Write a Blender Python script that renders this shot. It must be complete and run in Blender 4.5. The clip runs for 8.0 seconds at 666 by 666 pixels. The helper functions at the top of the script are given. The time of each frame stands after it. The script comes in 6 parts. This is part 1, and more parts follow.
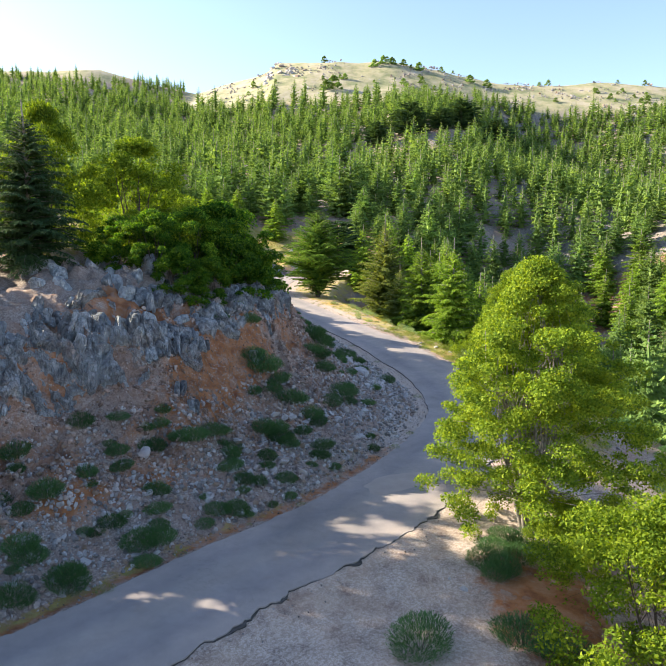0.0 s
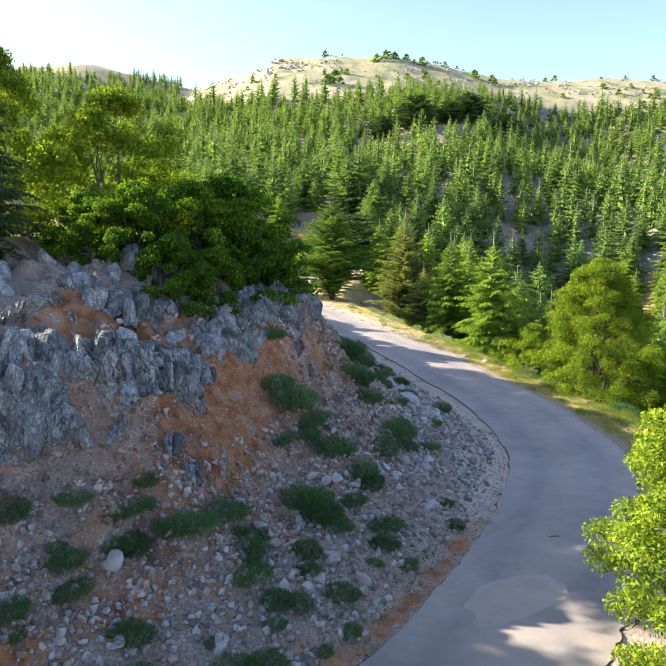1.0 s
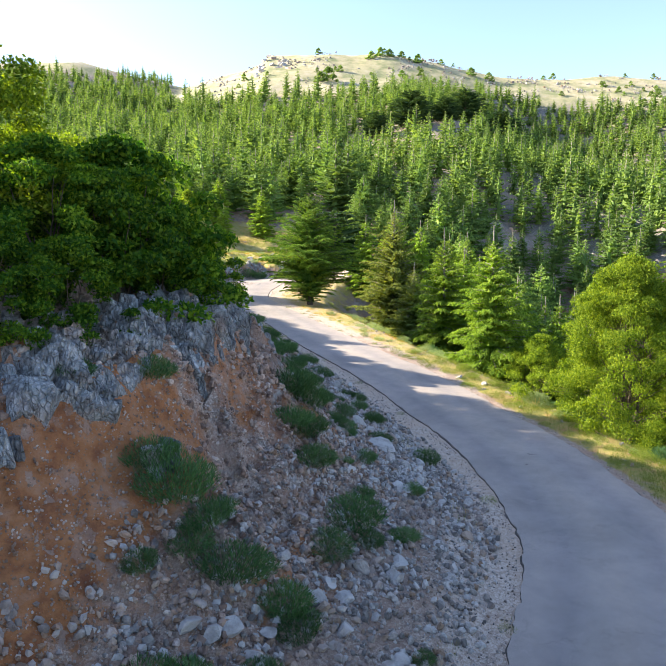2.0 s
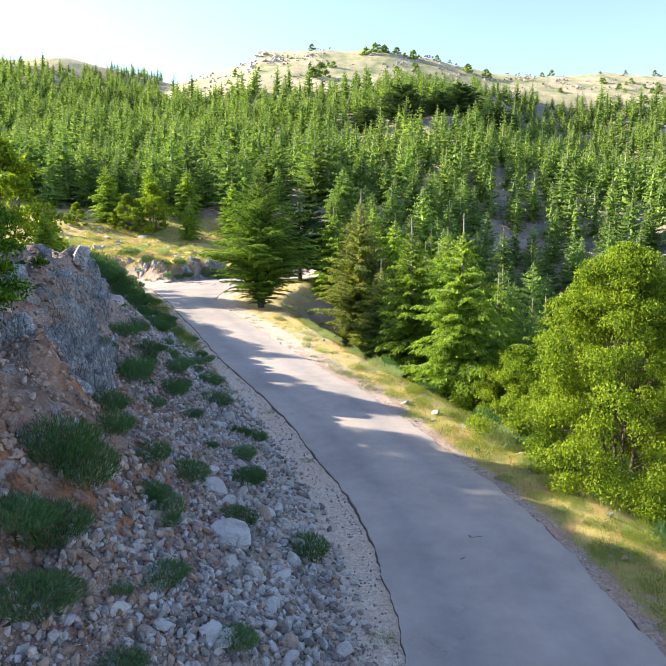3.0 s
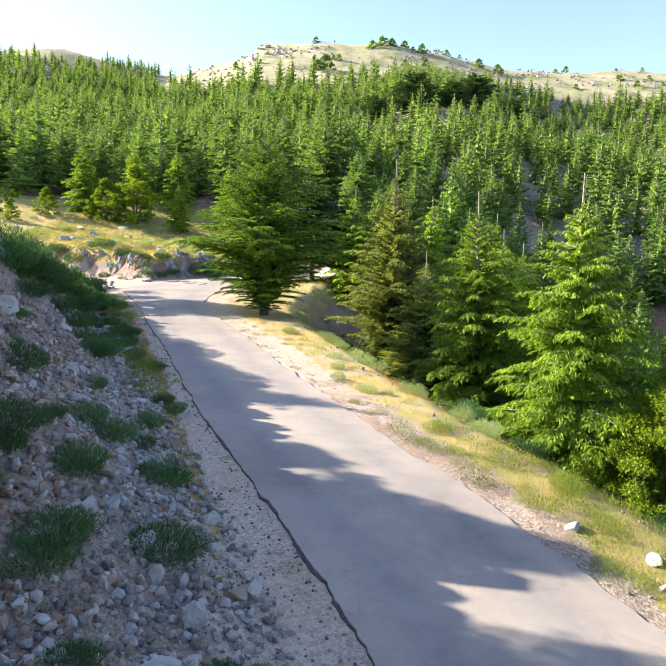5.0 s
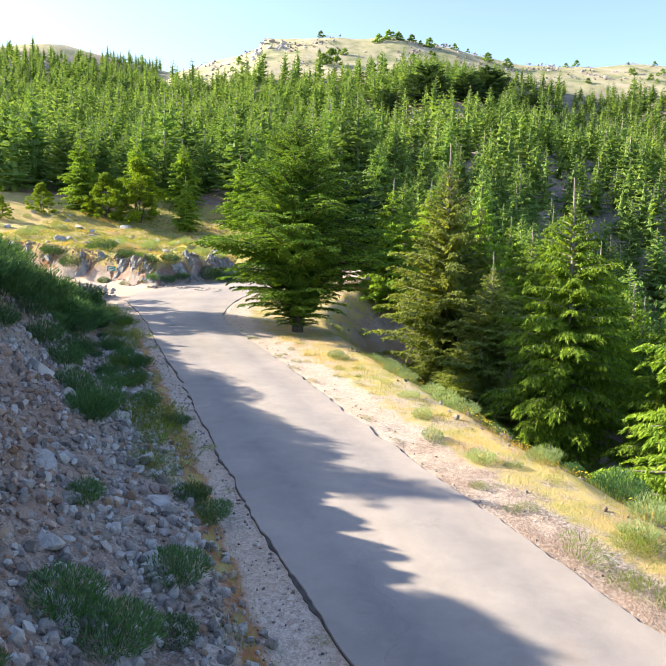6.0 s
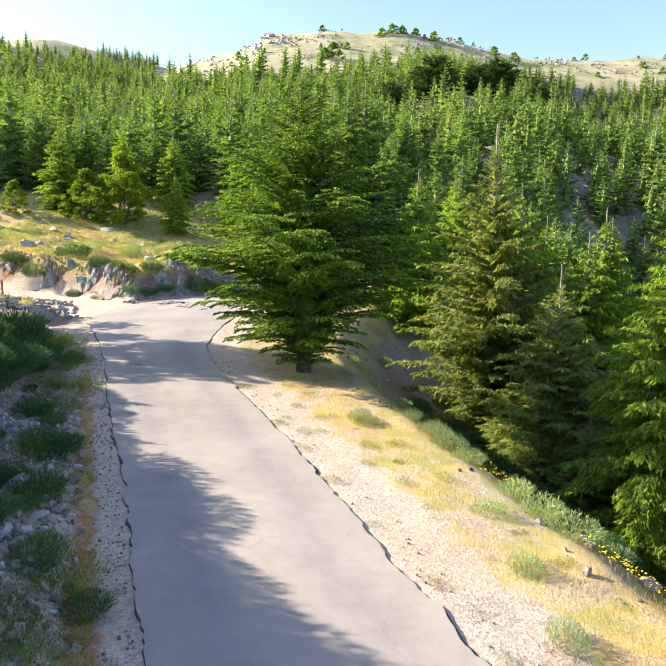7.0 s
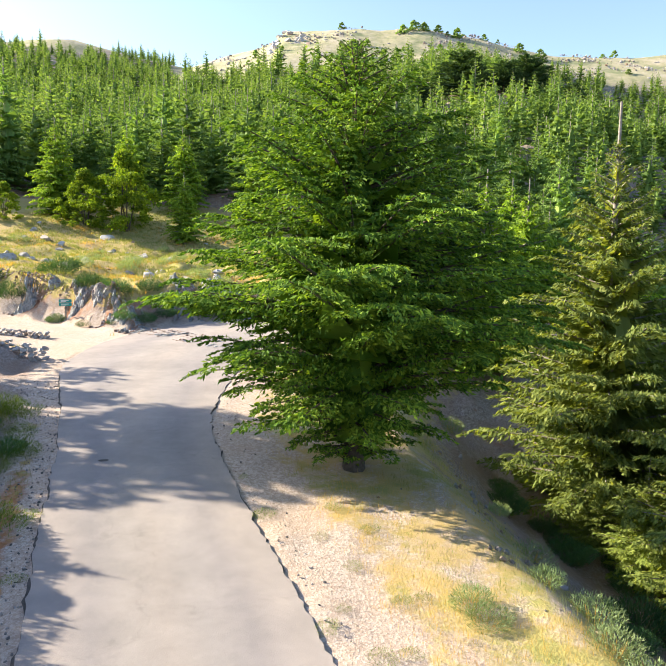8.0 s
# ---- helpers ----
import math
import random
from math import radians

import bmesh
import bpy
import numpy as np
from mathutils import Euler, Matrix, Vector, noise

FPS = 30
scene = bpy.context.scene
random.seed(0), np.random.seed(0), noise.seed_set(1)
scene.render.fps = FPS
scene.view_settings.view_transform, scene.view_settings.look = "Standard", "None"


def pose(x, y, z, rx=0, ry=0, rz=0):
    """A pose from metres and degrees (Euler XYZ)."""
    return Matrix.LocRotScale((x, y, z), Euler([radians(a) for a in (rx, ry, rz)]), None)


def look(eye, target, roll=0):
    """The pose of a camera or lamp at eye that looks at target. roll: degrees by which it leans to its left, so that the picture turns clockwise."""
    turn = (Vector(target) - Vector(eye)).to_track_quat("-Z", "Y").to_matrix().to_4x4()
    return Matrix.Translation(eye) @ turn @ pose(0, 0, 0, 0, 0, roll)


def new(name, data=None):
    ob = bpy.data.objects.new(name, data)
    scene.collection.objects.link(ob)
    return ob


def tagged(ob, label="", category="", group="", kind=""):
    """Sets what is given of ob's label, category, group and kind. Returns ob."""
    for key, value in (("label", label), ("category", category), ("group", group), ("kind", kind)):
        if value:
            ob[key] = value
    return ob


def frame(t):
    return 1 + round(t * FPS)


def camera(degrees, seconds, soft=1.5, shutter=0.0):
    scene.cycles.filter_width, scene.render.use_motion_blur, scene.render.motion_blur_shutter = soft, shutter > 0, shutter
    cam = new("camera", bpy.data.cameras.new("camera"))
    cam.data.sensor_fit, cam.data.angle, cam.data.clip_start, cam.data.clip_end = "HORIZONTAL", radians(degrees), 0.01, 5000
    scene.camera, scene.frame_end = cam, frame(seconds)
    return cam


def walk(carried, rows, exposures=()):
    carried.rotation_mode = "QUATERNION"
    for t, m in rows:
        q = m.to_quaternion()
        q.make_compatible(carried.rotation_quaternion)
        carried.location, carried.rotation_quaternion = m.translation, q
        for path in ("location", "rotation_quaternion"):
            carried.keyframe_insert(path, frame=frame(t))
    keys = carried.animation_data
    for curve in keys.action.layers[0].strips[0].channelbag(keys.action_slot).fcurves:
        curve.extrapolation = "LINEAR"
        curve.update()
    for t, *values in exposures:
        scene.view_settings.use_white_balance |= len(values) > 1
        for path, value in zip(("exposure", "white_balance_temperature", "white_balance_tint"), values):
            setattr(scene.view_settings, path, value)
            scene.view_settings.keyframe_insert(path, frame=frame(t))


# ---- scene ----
cam = camera(54.7, 8.0, soft=0.75)
METRES, EYE, TILT, LEAN, TURN = 82.0, 10.0, -7.0, 0.0, 0.0
ROWS = [
    (0.0, 0.0, 0.0, 0.0, -0.0, 0.0, 0.0),
    (0.5, -0.0193, 0.0639, 0.0042, -0.09, -0.03, -0.0),
    (1.0, -0.03, 0.1346, 0.0108, -0.21, 0.03, 0.05),
    (1.5, -0.0239, 0.1977, 0.0172, -0.43, 0.13, 0.13),
    (3.0, 0.0583, 0.3794, 0.0297, -0.38, 0.36, 0.02),
    (3.5, 0.072, 0.4379, 0.0347, -0.37, 0.38, -0.21),
    (4.0, 0.0711, 0.4971, 0.0399, -0.36, 0.54, -0.33),
    (4.5, 0.0573, 0.545, 0.0423, -0.45, 0.66, -0.46),
    (5.0, 0.0318, 0.5958, 0.0438, -0.5, 0.67, -0.51),
    (6.5, -0.0111, 0.7618, 0.0733, -0.32, 0.49, -0.22),
    (7.0, -0.0126, 0.8246, 0.0865, -0.25, 0.46, -0.12),
    (7.5, -0.0159, 0.8853, 0.0998, 0.32, 0.49, -0.25),
    (8.0, -0.0316, 0.9507, 0.117, 1.12, 0.59, -0.44),
]
walk(cam, [(t, pose(0, 0, EYE, TILT, LEAN, TURN) @ pose(METRES * x, METRES * y, METRES * z, 90 + pitch, roll, yaw)) for t, x, y, z, yaw, pitch, roll in ROWS],
     [(0.0, 1.72), (0.5, 1.80), (1.5, 1.98), (3.0, 1.98), (4.0, 1.95), (5.0, 1.90), (6.5, 1.84), (8.0, 1.76)])

# ---- light ----
SUN_AZ, SUN_EL = radians(75.0), radians(28.0)      # azimuth counted from +y towards -x
TO_SUN = Vector((-math.sin(SUN_AZ) * math.cos(SUN_EL), math.cos(SUN_AZ) * math.cos(SUN_EL), math.sin(SUN_EL)))
world = bpy.data.worlds.new("sky")
scene.world = world
world.use_nodes = True
wn = world.node_tree.nodes
sky = wn.new("ShaderNodeTexSky")
sky.sky_type = "NISHITA"
sky.sun_disc = False
sky.sun_elevation = SUN_EL
sky.sun_rotation = math.atan2(TO_SUN.x, TO_SUN.y)
sky.air_density, sky.dust_density, sky.ozone_density = 1.0, 3.2, 0.3
sky.altitude = 1700
wn["Background"].inputs["Strength"].default_value = 0.11
world.node_tree.links.new(sky.outputs[0], wn["Background"].inputs["Color"])
sun = new("sun", bpy.data.lights.new("sun", "SUN"))
sun.data.energy, sun.data.angle, sun.data.color = 5.0, radians(0.5), (1.0, 0.87, 0.65)
sun.matrix_world = look(TO_SUN * 300, (0, 0, 0))

# ---- small tools ----
UP = np.array((0.0, 0.0, 1.0))


def sstep(a, b, x):
    t = np.clip((x - a) / (b - a), 0, 1)
    return t * t * (3 - 2 * t)


def lattice(ix, iy, seed):
    h = (ix.astype(np.int64) * 374761393 + iy.astype(np.int64) * 668265263 + seed * 974634777) & 0xFFFFFFFF
    h = ((h ^ (h >> 13)) * 1274126177) & 0xFFFFFFFF
    return ((h ^ (h >> 16)) & 0xFFFF) / 65535.0


def vnoise(x, y, seed=0):
    """Smooth value noise, 0 to 1."""
    x, y = np.asarray(x, float), np.asarray(y, float)
    ix, iy = np.floor(x), np.floor(y)
    fx, fy = x - ix, y - iy
    fx, fy = fx * fx * (3 - 2 * fx), fy * fy * (3 - 2 * fy)
    a, b = lattice(ix, iy, seed), lattice(ix + 1, iy, seed)
    c, d = lattice(ix, iy + 1, seed), lattice(ix + 1, iy + 1, seed)
    return (a * (1 - fx) + b * fx) * (1 - fy) + (c * (1 - fx) + d * fx) * fy


def fbm(x, y, seed=0, octaves=4):
    out, amp, tot = 0.0, 1.0, 0.0
    for o in range(octaves):
        out = out + amp * vnoise(x * 2 ** o + 17.3 * o, y * 2 ** o - 9.1 * o, seed + o)
        tot += amp
        amp *= 0.5
    return out / tot


def mesh_of(name, verts, faces, material=None, smooth=False):
    """A mesh from arrays; all faces have the same number of corners."""
    verts, faces = np.asarray(verts, np.float32), np.asarray(faces, np.int32)
    me = bpy.data.meshes.new(name)
    n = faces.shape[1]
    me.vertices.add(len(verts))
    me.vertices.foreach_set("co", verts.ravel())
    me.loops.add(faces.size)
    me.loops.foreach_set("vertex_index", faces.ravel())
    me.polygons.add(len(faces))
    me.polygons.foreach_set("loop_start", np.arange(0, faces.size, n, dtype=np.int32))
    me.update(calc_edges=True)
    me.polygons.foreach_set("use_smooth", np.full(len(faces), smooth))
    if material:
        me.materials.append(material)
    return me


def put(name, me, parent, label=""):
    """A mesh as ONE part under a thing or part."""
    ob = new(name, me)
    ob.parent = parent
    return tagged(ob, label) if label else ob


def part(name, bm, material, parent, label=""):
    me = bpy.data.meshes.new(name)
    bm.to_mesh(me)
    bm.free()
    me.materials.append(material)
    return put(name, me, parent, label)


def thing(name, m, label, category, group="", kind=""):
    ob = new(name)
    ob.matrix_basis = m
    return tagged(ob, label, category, group, kind)


def box(bm, x0, x1, y0, y1, z0, z1):
    """A box with bevelled edges into bm."""
    r = bmesh.ops.create_cube(bm, size=1, matrix=Matrix.LocRotScale(((x0 + x1) / 2, (y0 + y1) / 2, (z0 + z1) / 2), None, (x1 - x0, y1 - y0, z1 - z0)))
    edges = list({e for v in r["verts"] for e in v.link_edges})
    bmesh.ops.bevel(bm, geom=edges, offset=min(x1 - x0, y1 - y0, z1 - z0) * 0.12, segments=1, affect="EDGES")


def unit(v):
    return v / np.maximum(np.linalg.norm(v, axis=-1, keepdims=True), 1e-9)


def tubes(paths, radii, sides):
    """Tapered tubes along paths (n, k, 3) with radii (n, k)."""
    n, k, _ = paths.shape
    tang = unit(np.gradient(paths, axis=1))
    ref = np.where(np.abs(tang[..., 2:3]) > 0.8, np.array((1.0, 0, 0)), UP)
    a = unit(np.cross(tang, ref))
    b = np.cross(tang, a)
    ang = np.arange(sides) * 2 * np.pi / sides
    ring = paths[:, :, None] + radii[:, :, None, None] * (np.cos(ang)[:, None] * a[:, :, None] + np.sin(ang)[:, None] * b[:, :, None])
    verts = ring.reshape(-1, 3)
    i = np.arange(n)[:, None, None] * k * sides + np.arange(k - 1)[None, :, None] * sides
    s = np.arange(sides)[None, None]
    s1 = (s + 1) % sides
    faces = np.stack((i + s, i + s1, i + sides + s1, i + sides + s), -1).reshape(-1, 4)
    return verts, faces


def diamonds(c, u, v):
    """Leaf-shaped quads with centres c, half lengths u and half widths v."""
    n = len(c)
    verts = np.stack((c - u, c + v - 0.15 * u, c + u, c - v - 0.15 * u), 1).reshape(-1, 3)
    return verts, np.arange(n * 4).reshape(n, 4)


# ---- materials ----
def nodes_of(name, rough=0.9):
    m = bpy.data.materials.new(name)
    m.use_nodes = True
    n = m.node_tree.nodes
    bsdf = n["Principled BSDF"]
    bsdf.inputs["Roughness"].default_value = rough
    bsdf.inputs["Specular IOR Level"].default_value = 0.25
    return m, n, m.node_tree.links, bsdf


def noise_node(n, links, vec, scale, detail=4, rough=0.6):
    t = n.new("ShaderNodeTexNoise")
    t.inputs["Scale"].default_value, t.inputs["Detail"].default_value, t.inputs["Roughness"].default_value = scale, detail, rough
    links.new(vec, t.inputs["Vector"])
    return t.outputs["Fac"]


def ramp(n, links, fac, *stops):
    r = n.new("ShaderNodeValToRGB")
    el = r.color_ramp.elements
    el[0].position, el[0].color = stops[0][0], (*stops[0][1], 1)
    el[1].position, el[1].color = stops[-1][0], (*stops[-1][1], 1)
    for p, c in stops[1:-1]:
        e = el.new(p)
        e.color = (*c, 1)
    links.new(fac, r.inputs[0])
    return r.outputs[0]


def mix(n, links, fac, a, b, mode="MIX"):
    m = n.new("ShaderNodeMix")
    m.data_type, m.blend_type = "RGBA", mode
    for sock, val in ((m.inputs[0], fac), (m.inputs[6], a), (m.inputs[7], b)):
        if isinstance(val, (int, float)):
            sock.default_value = val
        elif isinstance(val, tuple):
            sock.default_value = (*val, 1)
        else:
            links.new(val, sock)
    return m.outputs[2]


def calc(n, links, op, a, b, clamp=False):
    m = n.new("ShaderNodeMath")
    m.operation, m.use_clamp = op, clamp
    for sock, val in zip(m.inputs, (a, b)):
        if isinstance(val, (int, float)):
            sock.default_value = val
        else:
            links.new(val, sock)
    return m.outputs[0]


def bump(n, links, bsdf, height, strength, distance):
    b = n.new("ShaderNodeBump")
    b.inputs["Strength"].default_value, b.inputs["Distance"].default_value = strength, distance
    links.new(height, b.inputs["Height"])
    links.new(b.outputs[0], bsdf.inputs["Normal"])


def position(n):
    return n.new("ShaderNodeNewGeometry").outputs["Position"]


def leaf_material(name, dark, mid, light, translucency=0.35, patch=0.12, through_tint=(1.25, 1.12, 0.35)):
    m, n, links, bsdf = nodes_of(name, 0.72)
    bsdf.inputs["Specular IOR Level"].default_value = 0.15
    geo = n.new("ShaderNodeNewGeometry")
    per = geo.outputs["Random Per Island"]
    big = noise_node(n, links, geo.outputs["Position"], patch * 4, 2)
    f = calc(n, links, "ADD", calc(n, links, "MULTIPLY", per, 0.55), calc(n, links, "MULTIPLY", big, 0.5))
    col = ramp(n, links, f, (0.15, dark), (0.5, mid), (0.9, light))
    info = n.new("ShaderNodeObjectInfo")
    hue = n.new("ShaderNodeHueSaturation")
    links.new(col, hue.inputs["Color"])
    links.new(calc(n, links, "ADD", calc(n, links, "MULTIPLY", info.outputs["Random"], 0.5), 0.75), hue.inputs["Value"])
    col = hue.outputs[0]
    links.new(col, bsdf.inputs["Base Color"])
    tr = n.new("ShaderNodeBsdfTranslucent")
    warm = mix(n, links, 1.0, col, through_tint, "MULTIPLY")
    links.new(warm, tr.inputs["Color"])
    sh = n.new("ShaderNodeMixShader")
    sh.inputs[0].default_value = translucency
    links.new(bsdf.outputs[0], sh.inputs[1])
    links.new(tr.outputs[0], sh.inputs[2])
    links.new(sh.outputs[0], n["Material Output"].inputs["Surface"])
    return m


def fluted(n, links, pos):
    """Noise drawn out along the steep dip of the rock beds."""
    mp = n.new("ShaderNodeMapping")
    mp.inputs["Rotation"].default_value = (0.25, -0.30, 0.2)
    mp.inputs["Scale"].default_value = (1.0, 1.0, 0.40)
    links.new(pos, mp.inputs["Vector"])
    return noise_node(n, links, mp.outputs[0], 7.5, 6, 0.68)


def stone_material(name, a, b, c, scale, stain=(0.24, 0.145, 0.09), odd=0.65, beds=True, spread=0.35):
    m, n, links, bsdf = nodes_of(name, 0.88)
    pos = position(n)
    info = n.new("ShaderNodeObjectInfo")
    geo = n.new("ShaderNodeNewGeometry")
    f = noise_node(n, links, pos, scale, 6)
    f = calc(n, links, "ADD", f, calc(n, links, "MULTIPLY", calc(n, links, "SUBTRACT", geo.outputs["Random Per Island"], 0.5), spread))
    f = calc(n, links, "ADD", f, calc(n, links, "MULTIPLY", calc(n, links, "SUBTRACT", info.outputs["Random"], 0.5), 0.2))
    col = ramp(n, links, f, (0.25, a), (0.5, b), (0.75, c))
    pick = calc(n, links, "GREATER_THAN", calc(n, links, "FRACT", calc(n, links, "MULTIPLY", calc(n, links, "ADD", geo.outputs["Random Per Island"], info.outputs["Random"]), 7.3), 0), 0.86)
    col = mix(n, links, calc(n, links, "MULTIPLY", pick, odd), col, (0.30, 0.18, 0.10))
    rust = noise_node(n, links, pos, 0.45, 3)
    col = mix(n, links, ramp(n, links, rust, (0.52, (0, 0, 0)), (0.7, (0.7, 0.7, 0.7))), col, stain)
    fine = noise_node(n, links, pos, scale * 6, 5)
    relief = fine
    if beds:
        warp = n.new("ShaderNodeTexNoise")
        warp.inputs["Scale"].default_value, warp.inputs["Detail"].default_value = 2.2, 5
        links.new(pos, warp.inputs["Vector"])
        bent = n.new("ShaderNodeVectorMath")
        bent.operation = "MULTIPLY_ADD"
        bent.inputs[1].default_value = (0.18, 0.18, 0.18)
        links.new(warp.outputs["Color"], bent.inputs[0])
        links.new(pos, bent.inputs[2])
        mp = n.new("ShaderNodeMapping")
        mp.inputs["Rotation"].default_value = (0.25, -0.30, 0.2)
        mp.inputs["Scale"].default_value = (1.0, 1.0, 0.5)
        links.new(bent.outputs[0], mp.inputs["Vector"])
        for size, deep in ((3.4, 0.22), (8.0, 0.08)):
            vor = n.new("ShaderNodeTexVoronoi")
            vor.feature = "DISTANCE_TO_EDGE"
            vor.inputs["Scale"].default_value = size
            links.new(mp.outputs[0], vor.inputs["Vector"])
            line = ramp(n, links, vor.outputs["Distance"], (0.0, (deep, deep, deep)), (0.03, (0, 0, 0)))
            col = mix(n, links, line, col, (0.055, 0.047, 0.045))
            relief = calc(n, links, "ADD", relief, calc(n, links, "MULTIPLY", calc(n, links, "MINIMUM", vor.outputs["Distance"], 0.12), 9.0))
        pits = noise_node(n, links, pos, 11.0, 5, 0.7)
        col = mix(n, links, ramp(n, links, pits, (0.33, (0.45, 0.45, 0.45)), (0.43, (0, 0, 0))), col, (0.12, 0.115, 0.12))
    links.new(col, bsdf.inputs["Base Color"])
    bump(n, links, bsdf, relief, 1.0, 0.06 if beds else 0.05)
    return m


def bark_material(name, a, b):
    m, n, links, bsdf = nodes_of(name, 0.95)
    pos = position(n)
    f = noise_node(n, links, pos, 6, 5)
    links.new(ramp(n, links, f, (0.3, a), (0.7, b)), bsdf.inputs["Base Color"])
    bump(n, links, bsdf, noise_node(n, links, pos, 14, 4), 0.8, 0.03)
    return m


def ground_material():
    """Scree, dry grass, red soil and rock, laid out by the ground's own zones."""
    m, n, links, bsdf = nodes_of("ground", 0.95)
    pos = position(n)
    att = n.new("ShaderNodeAttribute")
    att.attribute_name = "zones"
    sep = n.new("ShaderNodeSeparateColor")
    links.new(att.outputs["Color"], sep.inputs[0])
    grass, soil, rock = sep.outputs
    ragged = calc(n, links, "MULTIPLY", calc(n, links, "SUBTRACT", noise_node(n, links, pos, 1.1, 6, 0.7), 0.5), 1.3)

    def mask(v):
        return ramp(n, links, calc(n, links, "ADD", v, ragged), (0.38, (0, 0, 0)), (0.62, (1, 1, 1)))

    vor = n.new("ShaderNodeTexVoronoi")
    vor.inputs["Scale"].default_value = 13.0
    links.new(pos, vor.inputs["Vector"])
    vor2 = n.new("ShaderNodeTexVoronoi")
    vor2.inputs["Scale"].default_value = 34.0
    links.new(pos, vor2.inputs["Vector"])
    tone = noise_node(n, links, pos, 0.35, 5)
    fine = noise_node(n, links, pos, 30, 4, 0.7)
    peb = mix(n, links, 0.5, vor.outputs["Color"], vor2.outputs["Color"])
    bw = n.new("ShaderNodeRGBToBW")
    links.new(peb, bw.inputs[0])
    gravel = ramp(n, links, bw.outputs[0], (0.28, (0.17, 0.145, 0.132)), (0.5, (0.30, 0.258, 0.236)), (0.72, (0.50, 0.455, 0.43)))
    gravel = mix(n, links, ramp(n, links, tone, (0.38, (0.2, 0.2, 0.2)), (0.62, (0.75, 0.75, 0.75))), gravel, (0.30, 0.20, 0.155))
    light = ramp(n, links, bw.outputs[0], (0.3, (0.33, 0.265, 0.225)), (0.5, (0.43, 0.355, 0.31)), (0.7, (0.53, 0.455, 0.41)))
    light = mix(n, links, ramp(n, links, tone, (0.42, (0, 0, 0)), (0.68, (0.5, 0.5, 0.5))), light, (0.45, 0.32, 0.23))
    pale = mask(att.outputs["Alpha"])
    gravel = mix(n, links, pale, gravel, light)
    dry = ramp(n, links, noise_node(n, links, pos, 0.5, 6, 0.7), (0.36, (0.26, 0.265, 0.085)), (0.50, (0.455, 0.335, 0.14)), (0.68, (0.50, 0.37, 0.21)))
    dry = mix(n, links, calc(n, links, "MULTIPLY", fine, 0.35), dry, (0.34, 0.27, 0.11))
    dry = mix(n, links, ramp(n, links, noise_node(n, links, pos, 0.09, 5, 0.65), (0.44, (0, 0, 0)), (0.60, (0.5, 0.5, 0.5))), dry, (0.36, 0.35, 0.12))
    xyz = n.new("ShaderNodeSeparateXYZ")
    links.new(pos, xyz.inputs[0])
    lush = calc(n, links, "DIVIDE", calc(n, links, "SUBTRACT", 74.0, xyz.outputs[1]), 12.0, True)
    weeds = ramp(n, links, noise_node(n, links, pos, 0.8, 6, 0.7), (0.40, (0.17, 0.19, 0.05)), (0.52, (0.33, 0.27, 0.09)), (0.62, (0.30, 0.17, 0.085)))
    dry = mix(n, links, calc(n, links, "MULTIPLY", lush, 0.8), dry, weeds)
    high = ramp(n, links, noise_node(n, links, pos, 0.07, 6, 0.7), (0.38, (0.19, 0.215, 0.11)), (0.50, (0.335, 0.315, 0.19)), (0.62, (0.41, 0.365, 0.275)))
    dry = mix(n, links, calc(n, links, "DIVIDE", calc(n, links, "SUBTRACT", xyz.outputs[2], 70.0), 30.0, True), dry, high)
    red = ramp(n, links, noise_node(n, links, pos, 1.5, 6), (0.3, (0.17, 0.066, 0.036)), (0.5, (0.33, 0.142, 0.062)), (0.7, (0.39, 0.215, 0.135)))
    stone = ramp(n, links, noise_node(n, links, pos, 2.2, 6), (0.3, (0.10, 0.095, 0.09)), (0.5, (0.24, 0.225, 0.22)), (0.75, (0.40, 0.38, 0.37)))
    mp = n.new("ShaderNodeMapping")
    mp.inputs["Scale"].default_value = (1.0, 1.0, 0.42)
    warp = n.new("ShaderNodeTexNoise")
    warp.inputs["Scale"].default_value, warp.inputs["Detail"].default_value = 1.4, 5
    links.new(pos, warp.inputs["Vector"])
    wv = n.new("ShaderNodeVectorMath")
    wv.operation = "MULTIPLY_ADD"
    wv.inputs[1].default_value = (1.3, 1.3, 1.3)
    links.new(warp.outputs["Color"], wv.inputs[0])
    links.new(pos, wv.inputs[2])
    links.new(wv.outputs[0], mp.inputs["Vector"])
    fis = n.new("ShaderNodeTexVoronoi")
    fis.feature = "DISTANCE_TO_EDGE"
    fis.inputs["Scale"].default_value = 4.2
    links.new(mp.outputs[0], fis.inputs["Vector"])
    plate = n.new("ShaderNodeTexVoronoi")
    plate.inputs["Scale"].default_value = 4.2
    links.new(mp.outputs[0], plate.inputs["Vector"])
    pw = n.new("ShaderNodeRGBToBW")
    links.new(plate.outputs["Color"], pw.inputs[0])
    stone = mix(n, links, 0.55, stone, ramp(n, links, pw.outputs[0], (0.2, (0.11, 0.10, 0.10)), (0.5, (0.23, 0.22, 0.225)), (0.85, (0.42, 0.40, 0.39))))
    flute = fluted(n, links, pos)
    stone = mix(n, links, ramp(n, links, flute, (0.36, (0.7, 0.7, 0.7)), (0.46, (0, 0, 0))), stone, (0.07, 0.05, 0.045))
    crack = ramp(n, links, fis.outputs["Distance"], (0.0, (0.42, 0.42, 0.42)), (0.07, (0, 0, 0)))
    stone = mix(n, links, crack, stone, (0.06, 0.045, 0.038))
    red = mix(n, links, ramp(n, links, pw.outputs[0], (0.72, (0, 0, 0)), (0.9, (0.45, 0.45, 0.45))), red, stone)
